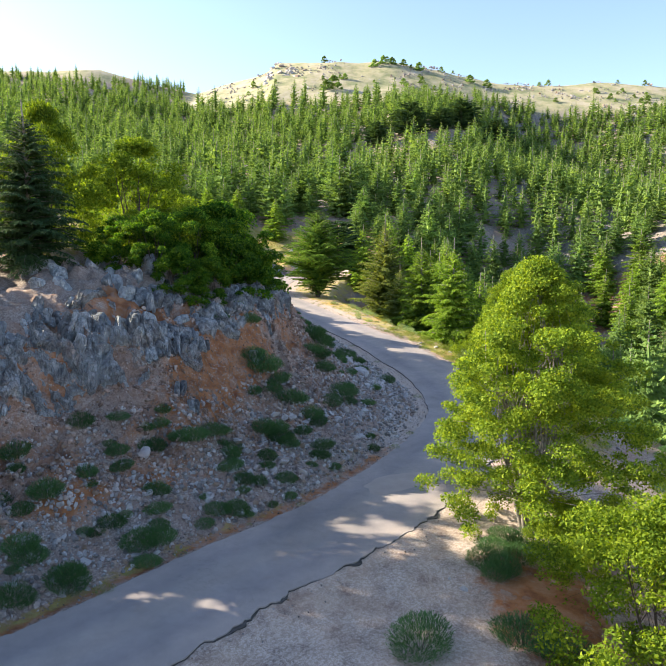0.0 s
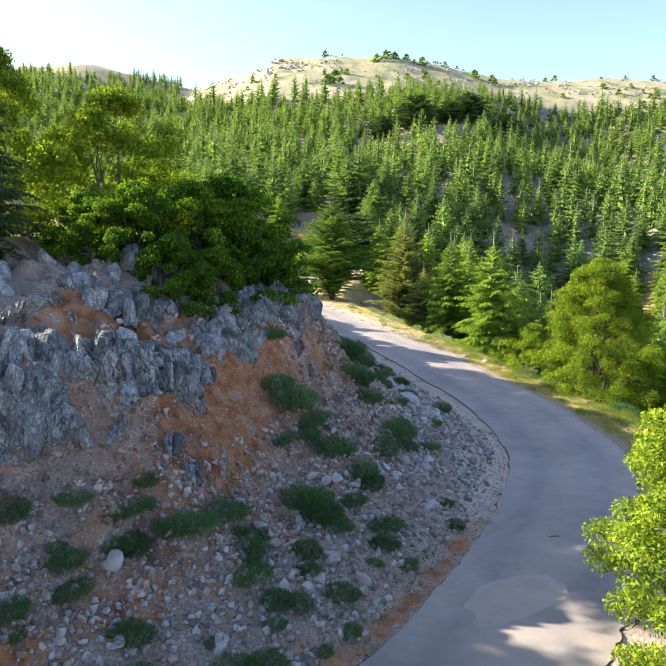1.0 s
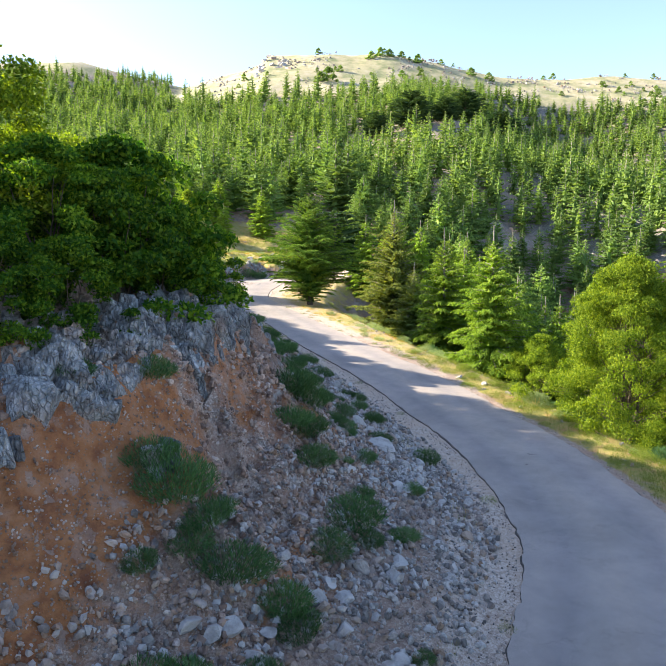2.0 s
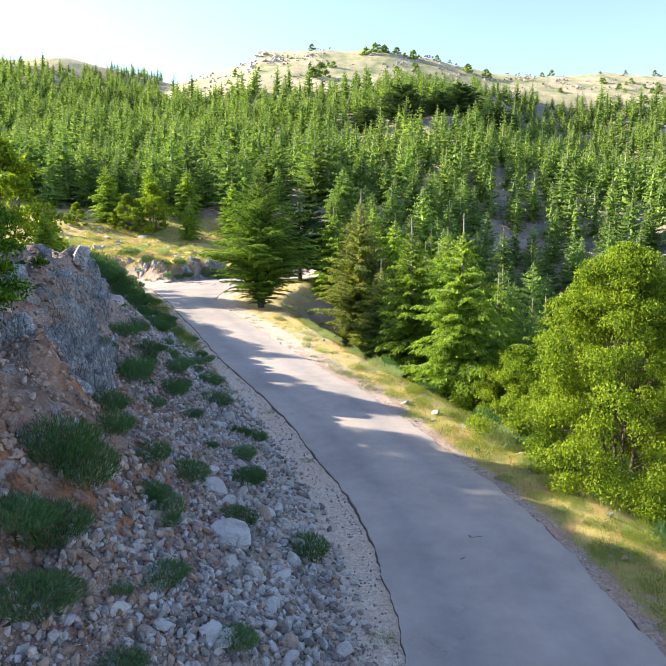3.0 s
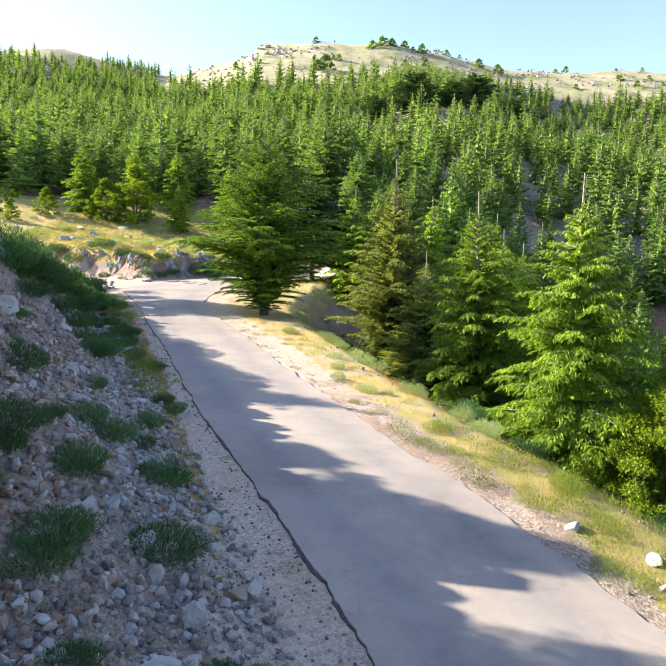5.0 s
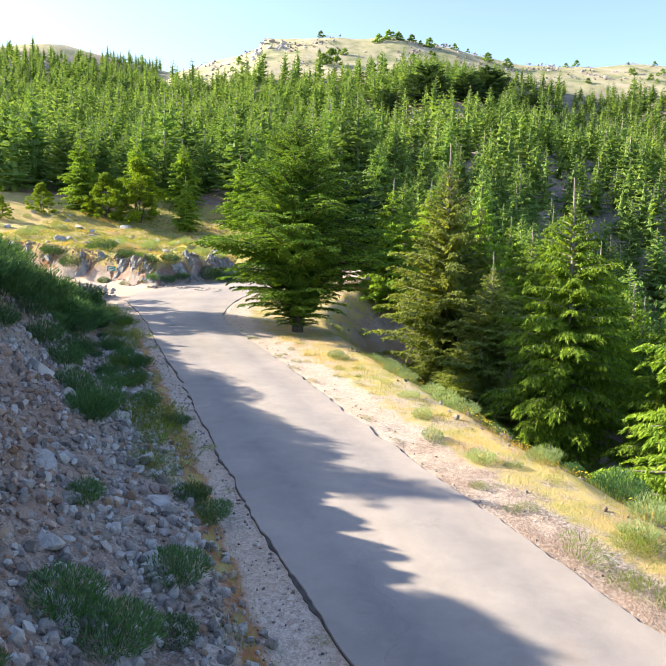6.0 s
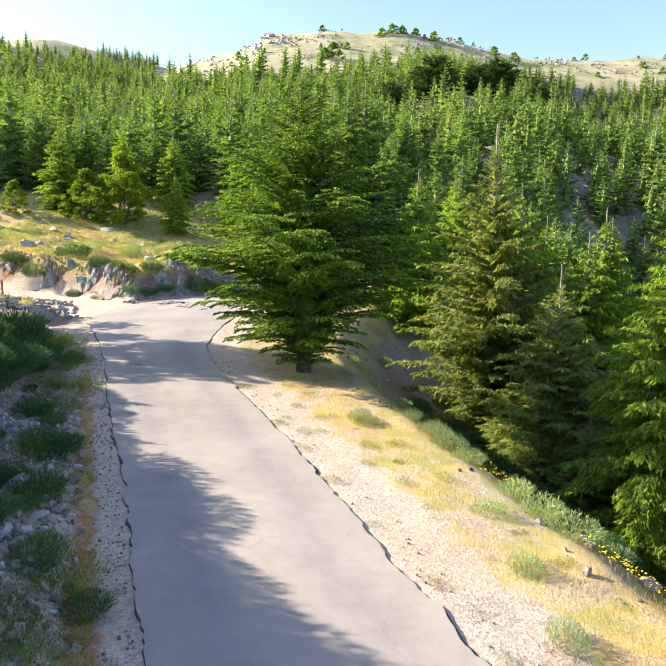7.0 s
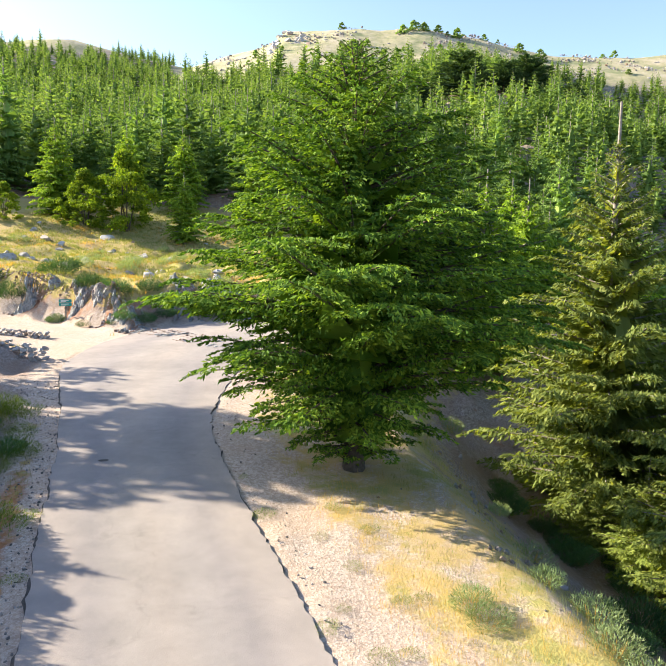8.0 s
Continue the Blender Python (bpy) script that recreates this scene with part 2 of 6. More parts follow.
    col = mix(n, links, mask(soil), gravel, red)
    col = mix(n, links, mask(rock), col, stone)
    col = mix(n, links, mask(grass), col, dry)
    links.new(col, bsdf.inputs["Base Color"])
    h = calc(n, links, "ADD", calc(n, links, "MULTIPLY", vor.outputs["Distance"], 0.6), fine)
    h = calc(n, links, "ADD", h, calc(n, links, "MULTIPLY", calc(n, links, "MULTIPLY", calc(n, links, "MINIMUM", fis.outputs["Distance"], 0.15), mask(rock)), 4.0))
    h = calc(n, links, "ADD", h, calc(n, links, "MULTIPLY", calc(n, links, "MULTIPLY", flute, mask(rock)), 3.0))
    h = calc(n, links, "MULTIPLY", h, calc(n, links, "SUBTRACT", 1.0, calc(n, links, "MULTIPLY", pale, 0.55)))
    bump(n, links, bsdf, h, 0.8, 0.06)
    return m


def asphalt_material():
    m, n, links, bsdf = nodes_of("worn_asphalt", 0.82)
    pos = position(n)
    big = noise_node(n, links, pos, 0.22, 5)
    col = ramp(n, links, big, (0.3, (0.242, 0.226, 0.228)), (0.52, (0.322, 0.296, 0.294)), (0.75, (0.402, 0.358, 0.346)))
    grit = noise_node(n, links, pos, 60, 3, 0.7)
    col = mix(n, links, calc(n, links, "MULTIPLY", grit, 0.40), col, (0.19, 0.175, 0.17))
    w = n.new("ShaderNodeTexVoronoi")
    w.feature = "DISTANCE_TO_EDGE"
    w.inputs["Scale"].default_value = 0.16
    bent = n.new("ShaderNodeVectorMath")
    tn = n.new("ShaderNodeTexNoise")
    tn.inputs["Scale"].default_value = 0.8
    tn.inputs["Detail"].default_value = 5
    links.new(pos, tn.inputs["Vector"])
    sc = n.new("ShaderNodeVectorMath")
    sc.operation = "SCALE"
    sc.inputs[3].default_value = 3.0
    links.new(tn.outputs["Color"], sc.inputs[0])
    links.new(pos, bent.inputs[0])
    links.new(sc.outputs[0], bent.inputs[1])
    links.new(bent.outputs[0], w.inputs["Vector"])
    col = mix(n, links, ramp(n, links, w.outputs["Distance"], (0.0, (0.22, 0.22, 0.22)), (0.003, (0, 0, 0))), col, (0.07, 0.065, 0.06))
    col = mix(n, links, 1.0, col, ramp(n, links, grit, (0.35, (0.76, 0.76, 0.77)), (0.66, (1.18, 1.18, 1.17))), "MULTIPLY")
    worn = noise_node(n, links, pos, 1.7, 6, 0.7)
    col = mix(n, links, 1.0, col, ramp(n, links, worn, (0.30, (0.90, 0.90, 0.91)), (0.70, (1.10, 1.09, 1.08))), "MULTIPLY")
    att = n.new("ShaderNodeAttribute")
    att.attribute_name = "across"
    lane = calc(n, links, "ADD", att.outputs["Fac"], calc(n, links, "MULTIPLY", calc(n, links, "SUBTRACT", noise_node(n, links, pos, 0.25, 3), 0.5), 0.12))
    tracks = ramp(n, links, lane, (0.08, (1.05, 1.02, 1.0)), (0.24, (0.88, 0.88, 0.91)), (0.36, (1.03, 1.02, 1.0)), (0.50, (1.07, 1.04, 1.0)), (0.62, (1.0, 1.0, 1.0)), (0.76, (0.87, 0.87, 0.90)), (0.90, (1.06, 1.03, 1.0)))
    col = mix(n, links, 1.0, col, tracks, "MULTIPLY")
    stain = noise_node(n, links, pos, 0.6, 4, 0.6)
    col = mix(n, links, ramp(n, links, stain, (0.64, (0, 0, 0)), (0.76, (0.35, 0.35, 0.35))), col, (0.27, 0.20, 0.16))
    links.new(col, bsdf.inputs["Base Color"])
    bump(n, links, bsdf, grit, 0.5, 0.012)
    return m


def plain(name, a, b, scale, rough=0.85, relief=0.3):
    m, n, links, bsdf = nodes_of(name, rough)
    pos = position(n)
    f = noise_node(n, links, pos, scale, 5)
    links.new(ramp(n, links, f, (0.3, a), (0.7, b)), bsdf.inputs["Base Color"])
    bump(n, links, bsdf, noise_node(n, links, pos, scale * 5, 3), relief, 0.02)
    return m


GROUND = ground_material()
ASPHALT = asphalt_material()
TAR = plain("broken_asphalt", (0.035, 0.034, 0.034), (0.11, 0.10, 0.095), 5.0)
DUST = plain("pale_dust", (0.30, 0.262, 0.245), (0.37, 0.32, 0.295), 1.2)
ROCK = stone_material("grey_limestone", (0.075, 0.083, 0.096), (0.215, 0.238, 0.268), (0.50, 0.535, 0.575), 2.6, stain=(0.34, 0.25, 0.20), odd=0.05, spread=0.30)
BEDROCK = stone_material("fluted_bedrock", (0.15, 0.155, 0.168), (0.32, 0.340, 0.365), (0.58, 0.60, 0.625), 2.0, stain=(0.40, 0.28, 0.215), odd=0.0, spread=0.0)
SCREE = stone_material("pale_scree", (0.125, 0.115, 0.115), (0.255, 0.238, 0.236), (0.44, 0.425, 0.43), 3.0, stain=(0.30, 0.215, 0.185), odd=0.55, beds=False, spread=0.55)
RED_RUBBLE = stone_material("reddish_rubble", (0.18, 0.125, 0.105), (0.36, 0.265, 0.225), (0.54, 0.47, 0.435), 3.0, beds=False, spread=0.5, odd=0.4)
BARK = bark_material("bark", (0.045, 0.035, 0.028), (0.13, 0.105, 0.085))
PALE_BARK = bark_material("pale_bark", (0.13, 0.115, 0.10), (0.34, 0.31, 0.28))
CEDAR_LEAF = leaf_material("cedar_needles", (0.020, 0.056, 0.012), (0.088, 0.175, 0.024), (0.26, 0.37, 0.045), 0.32, 0.12, (1.15, 1.14, 0.36))
FRESH_LEAF = leaf_material("fresh_cedar_needles", (0.055, 0.115, 0.018), (0.185, 0.305, 0.038), (0.37, 0.49, 0.065), 0.46, 0.12, (1.15, 1.15, 0.38))
FOREST_LEAF = leaf_material("forest_needles", (0.060, 0.115, 0.036), (0.185, 0.295, 0.082), (0.34, 0.46, 0.125), 0.44, 0.03, (1.12, 1.12, 0.50))
FIR_LEAF = leaf_material("fir_needles", (0.060, 0.112, 0.040), (0.140, 0.235, 0.068), (0.225, 0.330, 0.092), 0.40, 0.05, (1.12, 1.12, 0.45))
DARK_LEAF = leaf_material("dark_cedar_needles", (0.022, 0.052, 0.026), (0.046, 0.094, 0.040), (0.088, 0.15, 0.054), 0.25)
OLIVE_LEAF = leaf_material("olive_needles", (0.085, 0.130, 0.040), (0.235, 0.315, 0.090), (0.42, 0.48, 0.14), 0.48)
OAK_DEEP = leaf_material("tree_oak_leaves", (0.042, 0.092, 0.012), (0.140, 0.220, 0.022), (0.30, 0.37, 0.036), 0.46)
# Shade put into the leaf colour; sunlit bank oaks take the lighter OAK_LEAF.
OAK_SHADE = leaf_material("shaded_bank_oak_leaves", (0.012, 0.052, 0.010), (0.050, 0.140, 0.014), (0.25, 0.38, 0.030), 0.52, 0.12, (1.25, 1.22, 0.34))
OAK_LEAF = leaf_material("oak_leaves", (0.045, 0.098, 0.012), (0.155, 0.240, 0.020), (0.32, 0.395, 0.032), 0.50, 0.12, (1.12, 1.12, 0.34))
SHRUB_LEAF = leaf_material("broom_shrub", (0.024, 0.066, 0.030), (0.060, 0.140, 0.056), (0.115, 0.215, 0.085), 0.3)
SAGE_LEAF = leaf_material("sage_leaves", (0.15, 0.22, 0.10), (0.24, 0.33, 0.16), (0.34, 0.42, 0.23), 0.3)
STRAW = leaf_material("straw_grass", (0.47, 0.31, 0.10), (0.54, 0.37, 0.13), (0.60, 0.44, 0.18), 0.45)
GREEN_GRASS = leaf_material("green_grass", (0.15, 0.21, 0.06), (0.24, 0.28, 0.085), (0.36, 0.35, 0.12), 0.42)
GREEN_TUFT = leaf_material("tuft_grass", (0.06, 0.11, 0.018), (0.13, 0.20, 0.03), (0.24, 0.29, 0.05), 0.35)
YELLOW = plain("yellow_petals", (0.65, 0.45, 0.02), (0.80, 0.60, 0.03), 4.0)
WOOD = plain("weathered_wood", (0.20, 0.11, 0.06), (0.34, 0.20, 0.11), 6.0)
TEAL = plain("teal_paint", (0.01, 0.20, 0.20), (0.02, 0.26, 0.25), 3.0, 0.5)
WHITE = plain("white_paint", (0.7, 0.7, 0.7), (0.8, 0.8, 0.8), 3.0, 0.6)
STEEL = plain("grey_steel", (0.10, 0.10, 0.10), (0.16, 0.16, 0.16), 3.0, 0.5)

# ---- plan of the road ----
ROAD = [  # centre x, y, half width
    (-46, -6, 2.3), (-28, 3.5, 2.3), (-15, 11, 2.3), (-8.2, 15.6, 2.35), (-3.3, 21.1, 2.4), (1.0, 25.6, 2.5), (4.6, 31.0, 2.6),
    (7.4, 36.5, 2.7), (9.2, 42.2, 2.85), (9.2, 47.0, 2.85), (8.3, 53.0, 2.8), (6.5, 58.9, 2.8), (4.4, 64.2, 2.75), (2.0, 69.6, 2.7), (-0.6, 76.0, 2.65),
    (-4.3, 86.0, 2.6), (-7.6, 94.4, 2.55), (-10.0, 101.0, 2.6), (-11.4, 106.5, 3.6), (-12.3, 112.5, 4.8), (-11.0, 119.5, 5.0), (-5.0, 126.0, 4.0), (2, 129.5, 3.2), (8, 131.5, 2.8)]
TRACK = [(-12, 111), (-19, 117.5), (-26, 121.0), (-45, 127)]
HEIGHT_Y = (-60, 0, 20, 38, 48, 57, 66, 73, 86, 98, 106, 125)
HEIGHT_Z = (-3.0, -1.5, -1.0, -0.55, -0.05, 0.4, 1.4, 1.95, 2.85, 3.8, 4.4, 5.6)


def smooth_line(points, step=0.5):
    """Catmull-Rom through the points, sampled about every step."""
    p = np.array(points, float)
    p = np.vstack((2 * p[0] - p[1], p, 2 * p[-1] - p[-2]))
    out = []
    for i in range(1, len(p) - 2):
        k = max(2, int(np.linalg.norm(p[i + 1, :2] - p[i, :2]) / step))
        t = np.linspace(0, 1, k, endpoint=False)[:, None]
        a, b, c, d = p[i - 1], p[i], p[i + 1], p[i + 2]
        out.append(0.5 * (2 * b + (c - a) * t + (2 * a - 5 * b + 4 * c - d) * t ** 2 + (3 * b - a - 3 * c + d) * t ** 3))
    return np.vstack((*out, p[-2:-1]))


LINE = smooth_line(ROAD)
TLINE = smooth_line([(*p, 3.4) for p in TRACK])
TANG = unit(np.gradient(LINE[:, :2], axis=0))
FINE = smooth_line(ROAD, 0.16)
FTANG = unit(np.gradient(FINE[:, :2], axis=0))
FNORM = np.stack((FTANG[:, 1], -FTANG[:, 0]), -1)


def from_line(x, y, line):
    """Distance to a line (left negative), and the nearest station."""
    tang = unit(np.gradient(line[:, :2], axis=0))
    k = np.concatenate([np.argmin((x[i:i + 9000, None] - line[None, :, 0]) ** 2 + (y[i:i + 9000, None] - line[None, :, 1]) ** 2, 1) for i in range(0, len(x), 9000)]) if len(x) else np.zeros(0, int)
    dx, dy = x - line[k, 0], y - line[k, 1]
    side = dx * tang[k, 1] - dy * tang[k, 0]
    return np.sign(side) * np.hypot(dx, dy), k, line[k, 1] + (dx * tang[k, 0] + dy * tang[k, 1]).clip(-0.4, 0.4) * tang[k, 1]


def road_z(y):
    return np.interp(y, HEIGHT_Y, HEIGHT_Z)


def far_ground(x, y):
    """Valley, meadow and the wooded hill behind."""
    ridge = np.interp(x, (-500, -300, -202, -165, -130, -95, -69, -53, -45, -38, 40, 75, 92, 110, 136, 160, 184, 219, 500), (84, 100, 109.5, 118, 115, 115, 125, 132.8, 137.5, 143, 143, 136.5, 131.8, 128, 126.5, 125.5, 127.3, 127, 106))
    low = np.interp(y, (-400, 0, 60, 100, 122, 150), (-14, -3, 4.5, 6.5, 8.0, 14.0)) + 0.16 * np.maximum(0, -x - 42)
    q = np.clip((y - 150) / 315, 0, 3)
    rise = np.where(q < 1, 0.55 * q + 0.45 * q ** 2.2, 1 - 0.12 * (q - 1) - 0.25 * np.clip(q - 1, 0, 1) ** 2)
    z = low + (ridge - 14 - 0.16 * np.maximum(0, -x - 42) * np.clip(1 - q, 0, 1) * 0.6) * np.clip(rise, 0, 2)
    trough = 19 * np.exp(-((x - 46 - (y - 90) * 0.12) / 30) ** 2) * (1 - sstep(150, 235, y))
    right = sstep(60, 200, x) * 26 * (1 - sstep(150, 300, y))
    z = z - trough + right - sstep(0, 40, x) * 5 * (1 - sstep(140, 200, y))
    spur = 6 * np.exp(-((x - 45) / 24) ** 2) * sstep(190, 260, y) * (1 - sstep(330, 400, y))
    gully = 17 * np.exp(-((x - 125) / 38) ** 2) * sstep(160, 240, y) * (1 - sstep(360, 430, y))
    z = z + spur - gully
    bumpy = (fbm(x / 45, y / 45, 3) - 0.5) * 9 * sstep(150, 260, y) + (fbm(x / 14, y / 14, 8) - 0.5) * 0.8
    return z + bumpy


def ochre_gap(x, y):
    """Distance from the line of the ochre soil chute in the bank."""
    ax, ay, bx, by = -4.9, 38.4, -7.0, 32.7
    t = np.clip(((x - ax) * (bx - ax) + (y - ay) * (by - ay)) / ((bx - ax) ** 2 + (by - ay) ** 2), 0, 1)
    return np.hypot(x - ax - t * (bx - ax), y - ay - t * (by - ay))


def ground(x, y):
    """Height and zones (grass, soil, rock, pale gravel) of the ground."""
    x, y = np.asarray(x, float).ravel(), np.asarray(y, float).ravel()
    z = far_ground(x, y)
    grass = sstep(112, 122, y) * 0.78 * (1 - sstep(0, 14, x))
    soil, rock, pale = np.zeros_like(x), np.zeros_like(x), np.zeros_like(x)
    near = (np.abs(x) < 95) & (y > -80) & (y < 175)
    xs, ys = x[near], y[near]
    d, k, st = from_line(xs, ys, LINE)
    hw = np.interp(st, LINE[:, 1], LINE[:, 2])
    rz = road_z(st)
    rough = fbm(xs / 2.2, ys / 2.2, 21, 4) - 0.5
    crag = 1 - np.abs(2 * fbm(k * 0.5 / 1.25 + 0.8 * rough, np.abs(d) / 3.2, 33, 4) - 1)
    e = -d - hw
    top = np.interp(st, (-10, 15, 24, 34, 48, 66, 78, 88, 97, 104, 112, 118, 126), (5.0, 5.8, 6.6, 7.6, 7.4, 6.4, 5.4, 4.5, 2.4, 0.8, 0.5, 2.3, 2.3))
    wide = np.interp(st, (10, 30, 40, 56, 66, 90, 100, 112, 118), (9.5, 9.4, 10.4, 9.8, 8.2, 7.0, 6.0, 3.5, 2.0))
    toe = np.interp(st, (10, 22, 36, 48, 62, 75, 100), (0.6, 0.7, 1.6, 2.3, 1.9, 1.0, 0.9))
    g = np.clip((e - toe) / wide, 0, 1)
    on = sstep(0.3, 1.3, e - toe)
    plain_bank = top * (0.25 * g + 0.75 * sstep(0.25, 1, g)) + 0.13 * np.clip(e - toe - wide, 0, 30)
    cliff = np.interp(e, (0.7, 3.0, 5.0, 6.5, 8.0, 9.0, 10.1, 12.0, 14.3, 20, 40), (0, 0.75, 1.5, 2.45, 3.8, 4.9, 6.9, 7.9, 9.1, 10.4, 12))
    slope = np.interp(e, (1.7, 3.0, 6.0, 8.2, 9.4, 10.4, 12.0, 20, 40), (0, 0.55, 2.0, 3.9, 5.6, 6.4, 6.9, 8.2, 10))
    crest = np.interp(e, (0.9, 3.0, 6.3, 7.6, 8.6, 10, 14, 40), (0, 0.9, 3.4, 4.9, 6.2, 6.6, 7.0, 9.5))
    w1, w2 = sstep(38, 50, st), sstep(60, 70, st)
    bank = (cliff * (1 - w1) + slope * w1) * (1 - w2) + crest * w2
    w3 = sstep(76, 90, st)
    bank = bank * (1 - w3) + plain_bank * w3
    even = bank
    block = lattice(np.floor(xs * 0.9 + ys * 0.35 + 2.0 * rough), np.floor(ys * 0.75 + 2.5 * rough), 44) + 0.6 * lattice(np.floor(xs * 2.1 + 3 * rough), np.floor(ys * 1.9 - 3 * rough), 45) - 0.8
    bank = bank + sstep(0.38, 0.6, g) * block * 0.34 * np.clip(top / 7, 0, 1) * (1 - sstep(14, 22, e))
    bank = bank + sstep(0.25, 0.45, g) * (fbm(xs / 0.75, ys / 0.75, 58, 3) - 0.5) * 0.55 * np.clip(top / 6, 0, 1) * (1 - sstep(14, 22, e))
    bank = bank + on * rough * (0.5 + 1.1 * sstep(0.2, 0.6, g)) + sstep(0.35, 0.7, g) * (crag - 0.78) * 1.9 * np.clip(top / 7, 0, 1) * (1 - sstep(15, 26, e))
    bank = bank + (st > 110) * sstep(0.1, 0.5, g) * (block + 2 * rough) * 0.55 * (1 - sstep(4, 7, e))
    bank = even + (bank - even) * (1 - 0.8 * np.exp(-(ochre_gap(xs, ys) / 1.9) ** 2))
    left = rz + np.where(e > 0, bank, 0)
    r = d - hw
    shelf = np.interp(st, (5, 18, 26, 34, 44, 60, 75, 90, 101, 112), (5.0, 6.0, 6.0, 3.4, 2.2, 3.2, 4.0, 5.2, 7.0, 8.0))
    fall = np.maximum(0, r - shelf)
    right = rz - 0.05 * np.clip(r, 0, shelf) - 0.40 * (np.sqrt(fall ** 2 + 1.5) - 1.22) + rough * 0.25 * sstep(0.2, 2, r) * (1 + 2 * sstep(4, 9, r))
    right = right - np.interp(st, (46, 54, 72, 84), (0, 0.24, 0.28, 0.42)) * np.clip(fall, 0, 7) + 0.06 * sstep(0.42, 0.62, fbm(xs / 0.7, ys / 0.7, 66, 3)) * sstep(-0.1, 0.05, r) * (1 - sstep(0.3, 1.0, r))
    zn = np.where(d < 0, left, right)
    keep = np.where(d < 0, 1 - sstep(22, 44, e), 1 - sstep(10, 27, r)) * (1 - sstep(-1, 9, xs) * sstep(118, 126, ys))
    dt, kt, _ = from_line(xs, ys, TLINE)
    tz = np.interp(-TLINE[kt, 0], (12, 19, 27, 45), (4.7, 5.1, 5.7, 8.0))
    flat = 1 - sstep(4.0, 5.4, np.abs(dt))
    out = zn * keep + z[near] * (1 - keep)
    lower = np.where((d < 0) & (e > 0), flat, 0)
    z[near] = out * (1 - lower) + tz * lower
    # zones
    bankside = (d < 0) * on * (1 - lower)
    st_bank = bankside * sstep(0.32, 0.5, g)
    rock[near] = np.clip(st_bank * (0.08 + 0.55 * fbm(xs / 3, ys / 3, 51)) * (1 - sstep(12, 24, e)), 0, 1) * (st < 112) + bankside * (st >= 112) * 0.45 * (1 - sstep(2.5, 4, e))
    orange = np.exp(-(ochre_gap(xs, ys) / 1.05) ** 2) * 1.25
    dark_red = np.exp(-(((xs + 10.6) / 1.8) ** 2 + ((ys - 34.3) / 1.1) ** 2)) * 0.8
    rock[near] -= orange * 0.9 + dark_red * 0.5
    red = fbm(xs / 2.5, ys / 2.5, 57, 3)
    soil[near] = np.clip(orange + dark_red + (0.55 * red) * bankside * sstep(0.22, 0.42, g) * (st < 60) * (1 - sstep(10, 16, e)) + 0.22 * bankside + 0.3 * bankside * (st > 112) + 0.22 * lower + np.exp(-(((xs - 6.8) / 2.6) ** 2 + ((ys - 19.5) / 4.0) ** 2)) * 0.8, 0, 1)
    soil[near] = np.maximum(soil[near], np.where(d > 0, sstep(shelf + 1.0, shelf + 3.5, r), 0) * 0.22)
    soil[near] = np.maximum(soil[near], np.where((d < 0) & (e > 0), np.exp(-((e - 0.5) / 0.6) ** 2), 0) * 0.6 * (1 - sstep(30, 38, st)))
    cutface = ((lower > 0.02) & (lower < 0.97)) * (ys > 118)
    soil[near] = np.maximum(soil[near], cutface * 0.62)
    rock[near] = np.where(cutface, 0.42, rock[near])
    verge = np.where(d < 0, np.exp(-((e - toe) / 0.4) ** 2), 0) * sstep(62, 68, st) * (1 - sstep(96, 102, st))
    soil[near] = np.maximum(soil[near], verge * 0.8)
    strip = np.where(d > 0, sstep(np.interp(st, (56, 70), (0.0, 0.7)), np.interp(st, (56, 70), (0.9, 2.4)), r) * (1 - sstep(shelf + 1.5, shelf + 5, r)), 0) * np.interp(st, (28, 40, 50, 70, 85, 110), (0.0, 0.66, 0.72, 0.60, 0.57, 0.55))
    strip = np.maximum(strip, np.where(d < 0, np.exp(-((e - toe) / 0.45) ** 2) * np.interp(st, (20, 30, 60, 68, 95, 103), (0.5, 0.3, 0.3, 0.5, 0.5, 0.4)), 0))
    grass[near] = np.where(keep > 0.5, np.where((d < 0) & (st > 112), sstep(2.2, 3.2, e) * 0.8, strip), grass[near]) * (1 - lower)
    plateau = (d < 0) * sstep(14, 22, e) * (st < 112)
    grass[near] = np.maximum(grass[near], plateau * 0.45)
    pale[near] = np.where(d > 0, (1 - sstep(shelf, shelf + 2.5, r)) * np.interp(st, (30, 37, 68, 84), (1.0, 0.35, 0.35, 1.0)) * np.interp(st, (27, 36), (0.7, 1.0)), (1 - sstep(toe + 0.2, toe + 1.4, e)) * np.interp(st, (26, 38), (0.2, 0.85))) * 0.85 * (1 - bankside * (st > 108)) + sstep(0.85, 1.0, lower) * 0.85
    bare = bare_hill(x, y)
    grass = np.where(y > 165, 0.28 + 0.42 * bare, grass)
    pale = np.where(y > 165, 0.12 * bare, pale)
    rock = np.where(y > 165, np.clip(0.36 + 0.2 * sstep(20, 90, x) + -0.12 * bare + (0.06 + bare * 0.9) * np.maximum(0, fbm(x / 9, y / 9, 63, 3) - 0.5) + (fbm(x / 18, y / 18, 61) - 0.5), 0, 1), rock)
    return z, np.clip(grass, 0, 1), np.clip(soil, 0, 1), np.clip(rock, 0, 1), np.clip(pale, 0, 1)


def bare_hill(x, y):
    """1 on the open grassy summit, 0 in the woods."""
    edge = np.interp(x, (-230, -203, -175, -155, -140, -132, -106, -98, -84, -47, 10, 40, 60, 94, 120, 151, 200, 250), (446, 444, 440, 444, 470, 500, 500, 430, 400, 384, 384, 390, 416, 426, 416, 410, 400, 393))
    return sstep(-8, 10, y - edge + (fbm(x / 25, y / 25, 71) - 0.5) * 20)


